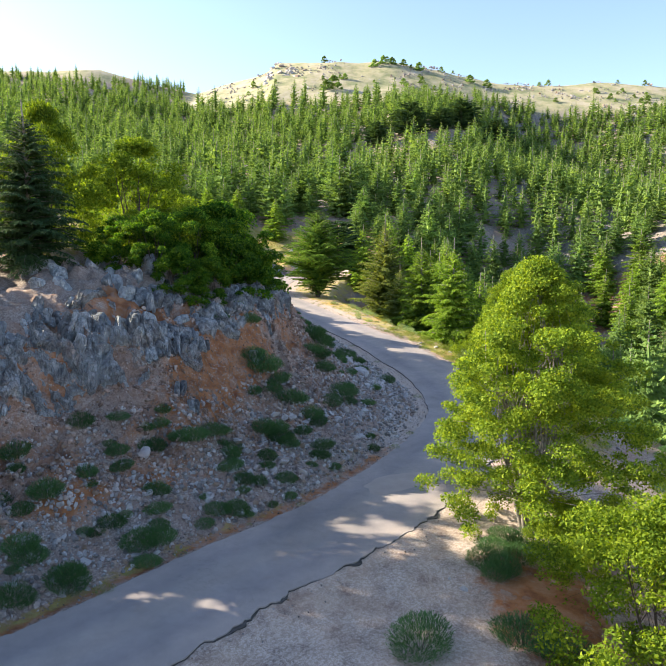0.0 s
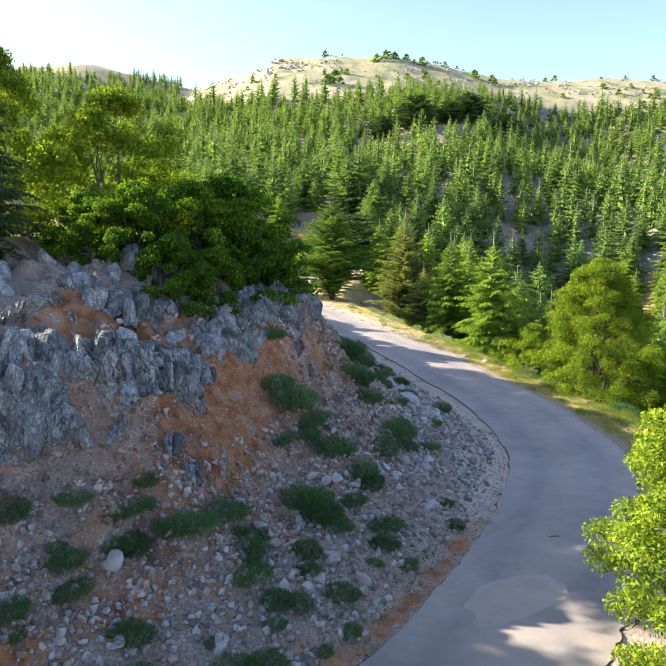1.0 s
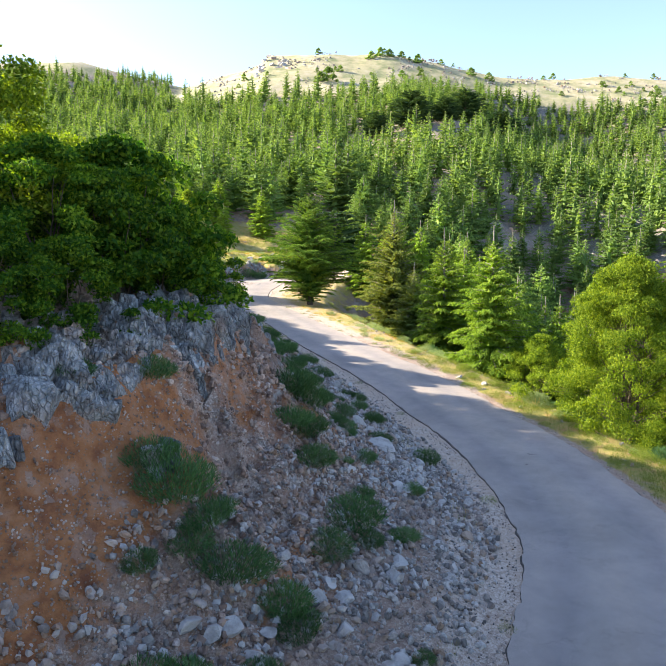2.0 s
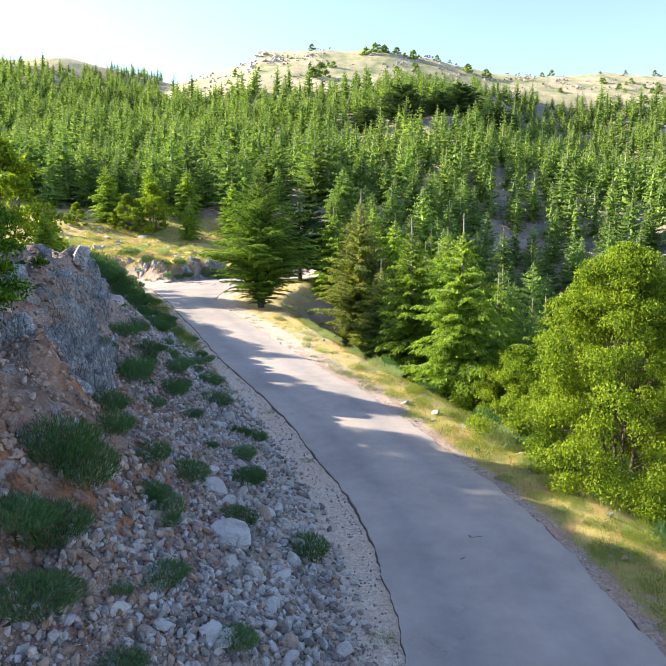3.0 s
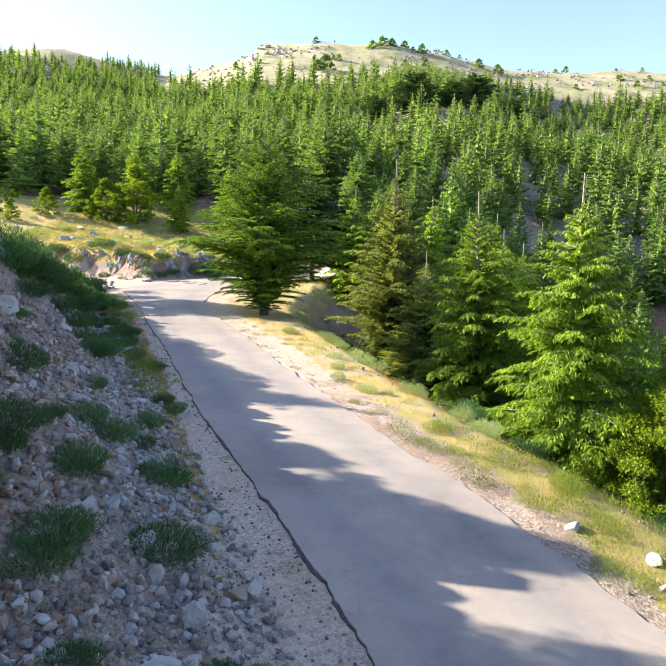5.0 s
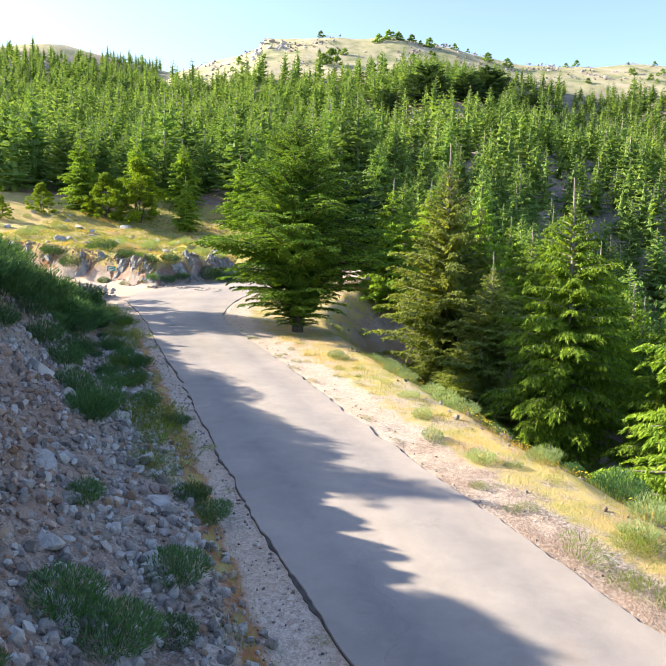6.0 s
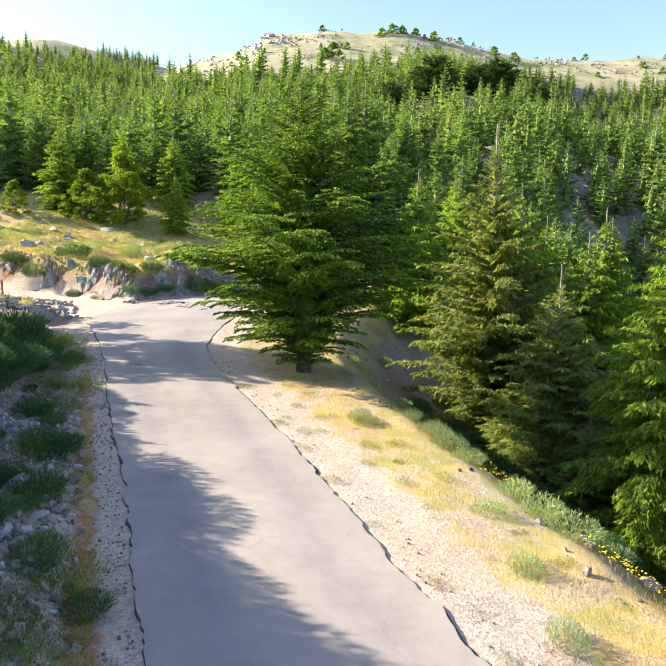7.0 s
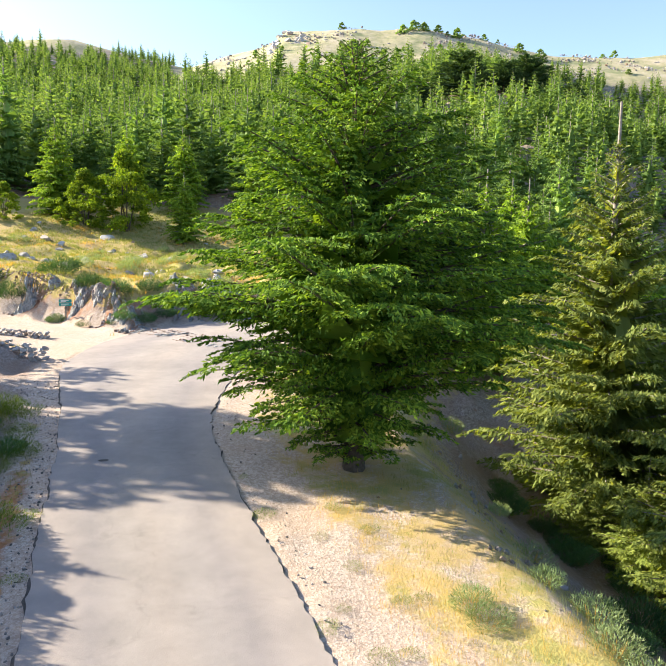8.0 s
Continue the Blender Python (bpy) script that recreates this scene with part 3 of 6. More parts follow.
def height(x, y):
    return ground(np.atleast_1d(x), np.atleast_1d(y))[0]


def spaced(a, b, step, low, high, grow=1.12):
    mid = np.arange(a, b, step)
    up, s, v = [], step, mid[-1]
    while v < high:
        s = min(s * grow, 60)
        v += s
        up.append(v)
    down, s, v = [], step, mid[0]
    while v > low:
        s = min(s * grow, 60)
        v -= s
        down.append(v)
    return np.concatenate((down[::-1], mid, up))


def make_ground():
    gx, gy = spaced(-18, 14, 0.27, -1500, 1500, 1.07), spaced(14, 72, 0.29, -500, 2200, 1.022)
    X, Y = np.meshgrid(gx, gy)
    parts = [ground(X[i], Y[i]) for i in range(len(gy))]
    Z = np.array([p[0] for p in parts])
    verts = np.stack((X, Y, Z), -1).reshape(-1, 3)
    nx = len(gx)
    i = (np.arange(len(gy) - 1)[:, None] * nx + np.arange(nx - 1)[None]).ravel()
    me = mesh_of("ground", verts, np.stack((i, i + 1, i + nx + 1, i + nx), -1), GROUND, smooth=True)
    att = me.attributes.new("zones", "FLOAT_COLOR", "POINT")
    col = np.ones((len(verts), 4), np.float32)
    for c in range(4):
        col[:, c] = np.concatenate([p[c + 1] for p in parts])
    att.data.foreach_set("color", col.ravel())
    return tagged(new("ground", me), "stony hillside with scree, red soil and dry grass", "ground", kind="structure")


make_ground()


# ---- road ----
def strip_mesh(name, left, right, lift, thick, material, cross=6):
    """A slab between two lines of x, y that follows the road's height."""
    n = len(left)
    f = np.linspace(0, 1, cross + 1)
    top = left[:, None] * (1 - f)[None, :, None] + right[:, None] * f[None, :, None]
    zz = road_z(from_line(top[..., 0].ravel(), top[..., 1].ravel(), LINE)[2]).reshape(n, cross + 1)
    crown = 0.03 * (1 - (2 * f - 1) ** 2)[None] + lift
    top = np.concatenate((top, (zz + crown)[..., None]), -1)
    sides = [top[:, :1] - (0, 0, thick), top, top[:, -1:] - (0, 0, thick)]
    v = np.concatenate(sides, 1)
    w = v.shape[1]
    i = (np.arange(n - 1)[:, None] * w + np.arange(w - 1)[None]).ravel()
    me = mesh_of(name, v.reshape(-1, 3), np.stack((i, i + 1, i + w + 1, i + w), -1), material)
    att = me.attributes.new("across", "FLOAT", "POINT")
    att.data.foreach_set("value", np.tile(np.concatenate(((0,), f, (1,))), n).astype(np.float32))
    return me


def edge_line(side, jag, seed):
    i = np.arange(len(FINE)) * 0.16
    wander = (fbm(i / 0.8, i * 0 + seed, seed, 5) - 0.5) * 1.6 + 0.5 * (fbm(i / 7, i * 0 + seed, seed + 9, 2) - 0.5)
    bite = -0.5 * sstep(0.62, 0.8, fbm(i / 3.5, i * 0, seed + 20, 3))
    calm = np.interp(FINE[:, 1], (30, 45), (1.0, 0.5)) if side > 0 else 0.6
    wander = wander + 0.35 * (lattice(np.arange(len(FINE)) * 1.0, np.zeros(len(FINE)), seed + 40) - 0.5)
    off = FINE[:, 2] + (jag * wander + bite * jag) * calm
    return FINE[:, :2] + side * FNORM * off[:, None]


def patch_mesh(name, x, y, a, b, turn, seed, lift, material):
    """A thin irregular sheet on the road."""
    w = np.linspace(0, 6.283, 40, endpoint=False)
    rr = 0.65 + 0.7 * fbm(np.cos(w) * 1.4 + 5, np.sin(w) * 1.4 + 5, seed, 4)
    px, py = a * rr * np.cos(w), b * rr * np.sin(w)
    c, q = math.cos(turn), math.sin(turn)
    ring = np.stack((x + c * px - q * py, y + q * px + c * py), -1)
    v = np.vstack((ring, (ring + (x, y)) / 2, [[x, y]]))
    d, k, st = from_line(v[:, 0], v[:, 1], LINE)
    f = np.clip(d / LINE[k, 2], -1, 1)
    z = road_z(st) + 0.07 + 0.03 * (1 - f ** 2) + lift
    i = np.arange(40)
    j = (i + 1) % 40
    tris = np.vstack((np.stack((i, j, i + 40), -1), np.stack((j, j + 40, i + 40), -1), np.stack((i + 40, j + 40, i * 0 + 80), -1)))
    return mesh_of(name, np.column_stack((v, z)), tris, material)


def make_road():
    road = tagged(new("road"), "worn grey asphalt mountain road with broken edges", "road", kind="structure")
    le, re = edge_line(-1, 0.25, 5), edge_line(1, 0.34, 6)
    put("asphalt", strip_mesh("asphalt", le, re, 0.07, 0.25, ASPHALT, 8), road)
    i = np.arange(len(FINE)) * 0.16
    # Dark strips: crumbled asphalt plus the shadow gap beside the slab, in one colour.
    for ln, sd, sgn in ((le, 12, -1), (re, 13, 1)):
        w = 0.012 + 0.14 * sstep(0.42, 0.8, fbm(i / 0.9, i * 0, sd, 4)) * (np.interp(FINE[:, 1], (30, 50), (1.2, 0.5)) if sgn > 0 else 0.5)
        outer, inner = ln + sgn * FNORM * w[:, None], ln - sgn * FNORM * 0.03
        a, b = (outer, inner) if sgn < 0 else (inner, outer)
        put("broken_edge", strip_mesh("broken_edge", a, b, 0.03, 0.2, TAR, 1), road, "dark strip of crumbling asphalt edge and its shadow gap")
    for x, y, a, b, t, sd in ((3.1, 29.3, 1.9, 1.0, 0.5, 31),):
        put("patch", patch_mesh("patch", x, y, a, b, t, sd, 0.006, DUST), road, "pale dusty repair patch")
    for x, y, a, b, t, sd in ((9.3, 50.0, 0.20, 0.022, 0.2, 41), (9.1, 50.05, 0.03, 0.07, 0.2, 45), (8.6, 48.7, 0.12, 0.03, 0.6, 42), (-10.0, 97.6, 0.16, 0.10, 0.3, 43), (5.6, 33.2, 0.22, 0.06, 0.1, 44)):
        put("mark", patch_mesh("mark", x, y, a, b, t, sd, 0.005, TAR), road, "dark scar in the asphalt")


make_road()

# ---- trees ----
def conifer_meshes(seed, h, r, branches, sprays, size, droop=0.5, bare=0.06, sharp=0.85, trunk_r=None, leaf=None, limbs=True, sides=7, wood=None, pads=0.0, pad_size=1.0, skirt=0.72, swell=1.6, loose=0.0, core=None, ruffle=0.4, fat=1.0, hang=0.0, rise=1.0, leader=1.0):
    """Trunk, limbs and crown meshes of a cedar or fir with tiers of flat sprays."""
    rng = np.random.default_rng(seed)
    leaf, wood = leaf or CEDAR_LEAF, wood or BARK
    trunk_r = trunk_r or h * 0.022
    tz = np.linspace(0, 1, 9)
    sway = rng.normal(0, 0.012 * h, 2)
    path = np.stack((sway[0] * np.sin(tz * 2.5) , sway[1] * np.sin(tz * 2), tz * h * leader - 0.5 * (tz == 0)), -1)
    rad = trunk_r * (1 - 0.86 * tz) * (1 + 0.5 * (tz == 0))
    stem = tubes(path[None], rad[None], sides)
    i = np.arange(branches)
    f = (i + rng.uniform(0.1, 0.9, branches)) / branches
    z0 = h * (bare + (0.99 - bare) * f)
    prof = np.minimum(1, skirt + swell * f) * (1 - f) ** sharp + 0.03
    lump = 0.82 + 0.36 * vnoise(i * 0.37, i * 0 + seed, seed)
    ln = r * prof * lump * rng.uniform(0.78, 1.10, branches)
    az = i * 2.39996 + rng.normal(0, 0.35, branches)
    out = np.stack((np.cos(az), np.sin(az), 0 * az), -1)
    side = np.stack((-np.sin(az), np.cos(az), 0 * az), -1)
    lift = rise * (rng.uniform(0.12, 0.34, branches) + 0.35 * f) + rng.normal(0, 1, branches) * loose
    base = np.stack((np.interp(z0 / h, tz, path[:, 0]), np.interp(z0 / h, tz, path[:, 1]), z0), -1)

    def at(b, t):
        return base[b] + (ln[b] * t)[..., None] * out[b] + (ln[b] * (lift[b] * t - droop * t * t * (0.55 + 0.4 * (1 - f[b]))))[..., None] * UP

    share = ln ** 1.6 + 0.02
    b = rng.choice(branches, sprays, p=share / share.sum())
    twigs = 9 if sprays < 3000 else 15
    j = rng.integers(0, twigs, sprays)
    hand = np.where((j + b) % 2 == 0, 1.0, -1.0)
    t0 = 0.16 + 0.82 * (j + 0.4 * lattice(b * 1.0, j * 1.0, seed)) / twigs
    q = rng.random(sprays) ** 0.8
    wl = ln[b] * 0.36 * (1.10 - 0.78 * t0) * (0.7 + 0.6 * lattice(b * 1.0, j * 1.0, seed + 3))
    aim = unit(out[b] * 0.8 + side[b] * (hand * 0.75)[:, None] + UP * (0.25 - 0.4 * droop))
    end = j == twigs - 1
    aim[end] = out[b][end]
    wide = rng.normal(0, 0.11, sprays) * wl + rng.normal(0, 0.3 * size, sprays)
    c = at(b, t0) + aim * (wl * q)[:, None] + np.cross(aim, UP) * wide[:, None] - UP * (wl * (0.15 + 0.6 * droop) * q * q)[:, None] + rng.normal(0, 0.16 * size, (sprays, 3))
    u = unit(aim + rng.normal(0, 0.45, (sprays, 3)) - UP * (hang * rng.uniform(0.5, 1.5, sprays) + q * (0.1 + 0.7 * droop))[:, None])
    v = unit(np.cross(u, UP + rng.normal(0, ruffle, (sprays, 3))))
    sz = size * rng.uniform(0.6, 1.35, sprays) * (0.6 + 0.4 * np.clip(ln[b] / (0.4 * r), 0, 1))
    vv, ff = diamonds(c, u * sz[:, None], v * (sz * fat * rng.uniform(0.20, 0.34, sprays))[:, None])
    # leader at the tip
    k = max(6, sprays // 250)
    a = rng.uniform(0, 6.28, k)
    cz = h * rng.uniform(0.86, 1.0, k)
    lu = unit(np.stack((np.cos(a), np.sin(a), 0 * a + 0.9), -1))
    lc = np.stack((np.cos(a), np.sin(a), 0 * a), -1) * (0.10 * size / 0.2 * rng.random(k))[:, None] + cz[:, None] * UP + np.array((path[-1, 0], path[-1, 1], 0))
    lv, lf = diamonds(lc, lu * size * 0.8, unit(np.cross(lu, UP)) * size * 0.25)
    vv, ff = np.vstack((vv, lv)), np.vstack((ff, lf + len(vv)))
    if pads:
        # the dense inner foliage of each branch: a drooping kite from trunk to tip
        bi = np.arange(branches)
        p0 = base + UP * (0.04 * ln)[:, None]
        tip = at(bi, np.full(branches, pad_size))
        m = at(bi, np.full(branches, 0.55 * pad_size))
        wd = (ln * pads * rng.uniform(0.7, 1.3, branches))[:, None]
        low = UP * (ln * 0.10)[:, None]
        kv = np.stack((p0, m + side * wd - low, tip, m - side * wd - low), 1).reshape(-1, 3)
        vv, ff = np.vstack((vv, kv)), np.vstack((ff, np.arange(branches * 4).reshape(-1, 4) + len(vv)))
    if core:
        # close inner tiers, like skirts round the stem
        tiers, ring = core
        q0 = np.arange(tiers) / tiers
        kv = []
        for t0_ in q0:
            t0_ = 0.80 * t0_
            f0, f1 = t0_ + 1.1 / tiers, t0_ - 0.12 / tiers
            rr = 0.37 * r * (min(1, skirt + swell * t0_) * (1 - t0_) ** sharp + 0.02) * rng.uniform(0.65, 1.15, 2 * ring)
            ang = np.arange(2 * ring) * np.pi / ring + rng.uniform(0, 1)
            zr = h * (bare + (0.97 - bare) * max(f1, 0)) - (0.05 + 0.10 * rng.random(2 * ring)) * rr
            rim = np.stack((np.cos(ang) * rr, np.sin(ang) * rr, zr), -1)
            rim[1::2] *= (0.72, 0.72, 1.0)
            top = np.tile((0, 0, h * (bare + (0.97 - bare) * min(f0, 1.0))), (ring, 1))
            kv.append(np.stack((top, rim[1::2], np.roll(rim[0::2], -1, 0), np.roll(rim[1::2], -1, 0)), 1))
        kv = np.concatenate(kv).reshape(-1, 3)
        vv, ff = np.vstack((vv, kv)), np.vstack((ff, np.arange(len(kv)).reshape(-1, 4) + len(vv)))
    crown = mesh_of("crown", vv, ff, leaf)
    if limbs:
        bb = np.repeat(np.arange(branches), 5).reshape(-1, 5)
        tt = np.tile(np.linspace(0, 0.92, 5), (branches, 1))
        pts = at(bb, tt)
        lr = (trunk_r * 0.28 * (0.4 + ln / r))[:, None] * np.linspace(1, 0.15, 5)[None]
        tv, tf = tubes(pts, lr, 4)
        stem = np.vstack((stem[0], tv)), np.vstack((stem[1], tf + len(stem[0])))
    return mesh_of("trunk", *stem, wood, smooth=True), crown


def broadleaf_meshes(seed, h, r, clumps, leaves, size, low=0.22, stems=3, leaf=None, wood=None, peak=0.72, twigs=True, twig=0.0018):
    """Trunk, limbs and crown meshes of an oak-like tree: leaf clumps on bent limbs, with gaps."""
    rng = np.random.default_rng(seed)
    leaf, wood = leaf or OAK_LEAF, wood or BARK
    az = rng.uniform(0, 6.283, clumps)
    zn = rng.random(clumps) ** 0.9
    wide = np.sin(np.pi * np.clip(0.12 + 0.88 * zn, 0, 1) ** peak) ** 0.75
    lobe = 0.55 + 0.75 * vnoise(az * 1.7 + 10, zn * 4.5 + seed, seed)
    dist = rng.random(clumps) ** 0.40
    cen = np.stack((np.cos(az) * r * wide * lobe * dist, np.sin(az) * r * wide * lobe * dist, h * (low + (0.95 - low) * zn)), -1)
    rc = r * rng.uniform(0.08, 0.21, clumps) * (90 / max(90, clumps)) ** 0.30
    b = rng.choice(clumps, leaves, p=rc ** 2 / (rc ** 2).sum())
    q = unit(rng.normal(size=(leaves, 3)))
    q[:, 2] = np.where(rng.random(leaves) < 0.6, np.abs(q[:, 2]), q[:, 2])
    q = q * (rng.random(leaves) ** 0.42)[:, None] * rc[b][:, None] * np.array((1.12, 1.12, 0.78))
    c = cen[b] + q
    u = unit(rng.normal(size=(leaves, 3)) + unit(q) * 0.5 - UP * 0.25)
    nrm = UP * 0.6 + unit(q) * 0.7 + rng.normal(0, 0.55, (leaves, 3))
    v = unit(np.cross(u, nrm))
    sz = size * rng.uniform(0.6, 1.35, leaves)
    vv, ff = diamonds(c, u * sz[:, None], v * (sz * rng.uniform(0.42, 0.62, leaves))[:, None])
    crown = mesh_of("crown", vv, ff, leaf)
    # stems
    tz = np.linspace(0, 1, 7)
    sp, sr, roots = [], [], []
    for s in range(stems):
        a = s * 6.283 / stems + rng.uniform(-0.4, 0.4)
        spread = (0.12 + 0.30 * rng.random()) * r * (0.3 if stems == 1 else 1)
        x, y = spread * tz ** 0.8 * np.cos(a), spread * tz ** 0.8 * np.sin(a)
        p = np.stack((x + 0.12 * np.cos(a), y + 0.12 * np.sin(a), tz * h * 0.72 - 0.5 * (tz == 0)), -1) + rng.normal(0, 0.012 * h, (7, 3)) * tz[:, None]
        sp.append(p)
        sr.append(h * 0.020 / stems ** 0.4 * (1.0 - 0.85 * tz) * (1 + 0.3 * (tz == 0)))
    sv, sf = tubes(np.array(sp), np.array(sr), 7)
    who = rng.integers(0, stems, clumps)
    start = np.array([sp[w][min(5, max(1, int(1 + 5 * np.clip((cz / h - 0.1) * 0.8, 0, 0.9))))] for w, cz in zip(who, cen[:, 2])])
    t = np.linspace(0, 1, 6)
    bend = cen - start
    pts = start[:, None] + bend[:, None] * t[None, :, None] + (np.sin(t * 3.14)[None, :, None] * (UP * 0.10 * r - rng.normal(0, 0.06 * r, (clumps, 1, 3))))
    lr = h * twig * np.linspace(1, 0.2, 6)[None] * rng.uniform(0.6, 1.2, clumps)[:, None]
    tv, tf = tubes(pts[::2], lr[::2], 4) if twigs else (np.zeros((0, 3)), np.zeros((0, 4), int))
    return mesh_of("trunk", np.vstack((sv, tv)), np.vstack((sf, tf + len(sv))), wood, smooth=True), crown


def plant_tree(name, meshes, x, y, label, turn=0.0, scale=1.0, group="", sink=0.15, tall=1.0, z=None):
    zz = float(height(x, y)[0]) if z is None else z
    tree = thing(name, Matrix.LocRotScale((x, y, zz - sink), Euler((0, 0, turn)), (scale, scale, scale * tall)), label, "tree", group)
    for nm, me in zip(("trunk", "crown"), meshes):
        if me:
            put(nm, me, tree)
    return tree


# cedars on the downhill side of the road
CEDAR_A = conifer_meshes(11, 13.2, 8.4, 300, 150000, 0.085, 0.20, 0.035, 0.82, pads=0.10, pad_size=0.5, skirt=0.12, swell=2.7, loose=0.09, core=(10, 11), ruffle=0.6, fat=1.35, hang=0.25)
CEDAR_B = conifer_meshes(12, 14.5, 6.6, 210, 52000, 0.16, 0.14, 0.03, 0.95, leaf=OLIVE_LEAF, wood=PALE_BARK, pads=0.16, pad_size=0.6, loose=0.08, core=(9, 9), hang=0.3, leader=1.1)
CEDAR_C = conifer_meshes(13, 11.5, 4.8, 190, 62000, 0.125, 0.40, 0.03, 0.68, leaf=FRESH_LEAF, wood=PALE_BARK, pads=0.20, pad_size=0.62, loose=0.08, core=(9, 9), ruffle=0.5, fat=0.85, hang=0.45, leader=1.1)
CEDAR_M = conifer_meshes(14, 11.5, 4.2, 130, 12000, 0.22, 0.38, 0.03, 0.78, leaf=FRESH_LEAF, wood=PALE_BARK, pads=0.20, pad_size=0.7, loose=0.08, core=(8, 8), ruffle=0.5, fat=1.0, hang=0.5, leader=1.08)
plant_tree("cedar_tree", CEDAR_A, -2.3, 98.4, "broad green cedar standing beside the asphalt road", 0.4)
plant_tree("cedar_tree", CEDAR_B, 8.6, 105.5, "tall dark cedar with a bare silvery leader", 1.0, 1.0, tall=1.1)
plant_tree("cedar_tree", CEDAR_B, 10.4, 99.8, "dark spreading cedar on the shaded slope", 2.6, 0.68)
DOWNHILL = "conifers below the road"
plant_tree("conifer", CEDAR_C, 12.3, 92.6, "tall fresh green cedar with drooping sprays below the road", 0.3, 1.02, DOWNHILL, tall=1.22)
plant_tree("conifer", CEDAR_C, 14.8, 80.6, "broad fresh green cedar with drooping sprays below the road", 2.0, 1.1, DOWNHILL, tall=1.14)
for cx, cy, ct, cs, mm in ((18.5, 89.0, 4.0, 1.05, CEDAR_C), (16.0, 100.0, 1.2, 1.05, CEDAR_C),
                           (22.0, 96.0, 3.0, 1.1, CEDAR_M), (22.5, 80.0, 5.0, 1.12, CEDAR_M), (27.0, 70.0, 0.8, 1.15, CEDAR_M), (17.0, 113.0, 2.6, 0.95, CEDAR_M), (5.5, 116.0, 3.3, 0.95, CEDAR_M), (24.0, 62.0, 1.7, 1.0, CEDAR_M), (13.5, 118.0, 1.0, 1.0, CEDAR_M), (21.0, 120.0, 2.0, 1.1, CEDAR_M), (27.0, 113.0, 3.0, 1.0, CEDAR_M), (10.0, 123.5, 4.0, 0.9, CEDAR_M), (28.0, 104.0, 5.0, 1.1, CEDAR_M), (30.0, 122.0, 0.5, 1.1, CEDAR_M), (29.0, 88.0, 1.5, 1.0, CEDAR_M), (21.0, 134.0, 2.5, 1.0, CEDAR_M), (12.0, 136.0, 3.5, 0.9, CEDAR_M), (27.5, 83.0, 4.0, 0.9, CEDAR_C), (23.5, 87.0, 1.1, 1.1, CEDAR_M), (19.5, 105.0, 2.2, 1.05, CEDAR_M), (25.0, 76.0, 0.4, 1.05, CEDAR_M), (31.0, 96.0, 5.5, 1.1, CEDAR_M), (34.0, 84.0, 0.2, 1.1, CEDAR_M), (37.0, 101.0, 1.2, 1.1, CEDAR_M), (34.5, 111.0, 2.2, 1.0, CEDAR_M), (38.0, 75.0, 3.2, 1.1, CEDAR_M), (31.0, 78.0, 4.2, 1.0, CEDAR_M), (43.0, 91.0, 5.2, 1.1, CEDAR_M), (32.0, 67.0, 0.9, 1.0, CEDAR_M), (37.0, 60.0, 1.9, 1.1, CEDAR_M), (62.0, 135.0, 0.1, 1.2, CEDAR_M), (66.0, 143.0, 1.1, 1.2, CEDAR_M), (71.0, 150.0, 2.1, 1.1, CEDAR_M), (75.0, 158.0, 3.1, 1.2, CEDAR_M), (64.0, 151.0, 4.1, 1.1, CEDAR_M), (78.0, 147.0, 5.1, 1.2, CEDAR_M), (58.0, 128.0, 0.7, 1.1, CEDAR_M), (71.0, 136.0, 1.7, 1.2, CEDAR_M), (68.0, 164.0, 2.7, 1.1, CEDAR_M), (55.0, 142.0, 3.7, 1.1, CEDAR_M)):
    plant_tree("conifer", mm, cx, cy, "young green cedar on the slope below the road", ct, cs, DOWNHILL)

# Scaled-down cedars stand in for the big cedar's low boughs and darken the slope.
for cx, cy, ct, cs in ((9.4, 98.2, 0.6, 0.34), (8.6, 101.6, 1.7, 0.30), (10.6, 96.0, 2.9, 0.32), (7.4, 103.8, 4.4, 0.30), (11.8, 101.0, 5.0, 0.40)):
    plant_tree("conifer", CEDAR_B, cx, cy, "small cedar standing in for low boughs, added to darken the slope", ct, cs, DOWNHILL)

# broadleaf trees by the road
OAK_A = broadleaf_meshes(21, 11.2, 5.0, 380, 180000, 0.056, 0.03, 9, peak=0.60, leaf=OAK_DEEP, wood=PALE_BARK, twig=0.0020)
OAK_B = broadleaf_meshes(22, 9.8, 6.4, 420, 210000, 0.058, 0.04, 4, peak=0.66)
OAK_C = broadleaf_meshes(23, 5.0, 3.8, 170, 68000, 0.050, 0.03, 5, peak=0.6)
OAK_D = broadleaf_meshes(26, 5.0, 3.7, 56, 19000, 0.090, 0.03, 5, peak=0.6, leaf=OAK_SHADE)
OAK_L = broadleaf_meshes(25, 9.0, 5.4, 84, 36000, 0.095, 0.05, 5, peak=0.70, leaf=OAK_LEAF)
OAK_M = broadleaf_meshes(24, 9.0, 4.6, 110, 15000, 0.15, 0.01, 4, peak=0.55)
plant_tree("oak_tree", OAK_A, 7.9, 24.9, "sunlit light green oak with several slender stems", 0.2)
plant_tree("oak_tree", OAK_B, 17.4, 58.4, "round dense light green oak below the road", 1.1, 0.92, tall=1.30)
plant_tree("oak_tree", OAK_B, 23.0, 63.0, "broad light green oak further down the slope", 3.1, 0.86, tall=1.1)
plant_tree("oak_tree", OAK_C, 9.4, 16.6, "low bushy light green oak beside the gravel", 0.5, 1.15)
plant_tree("oak_tree", OAK_C, 8.6, 21.8, "low bushy green oak under the sunlit oak", 3.5, 0.5)
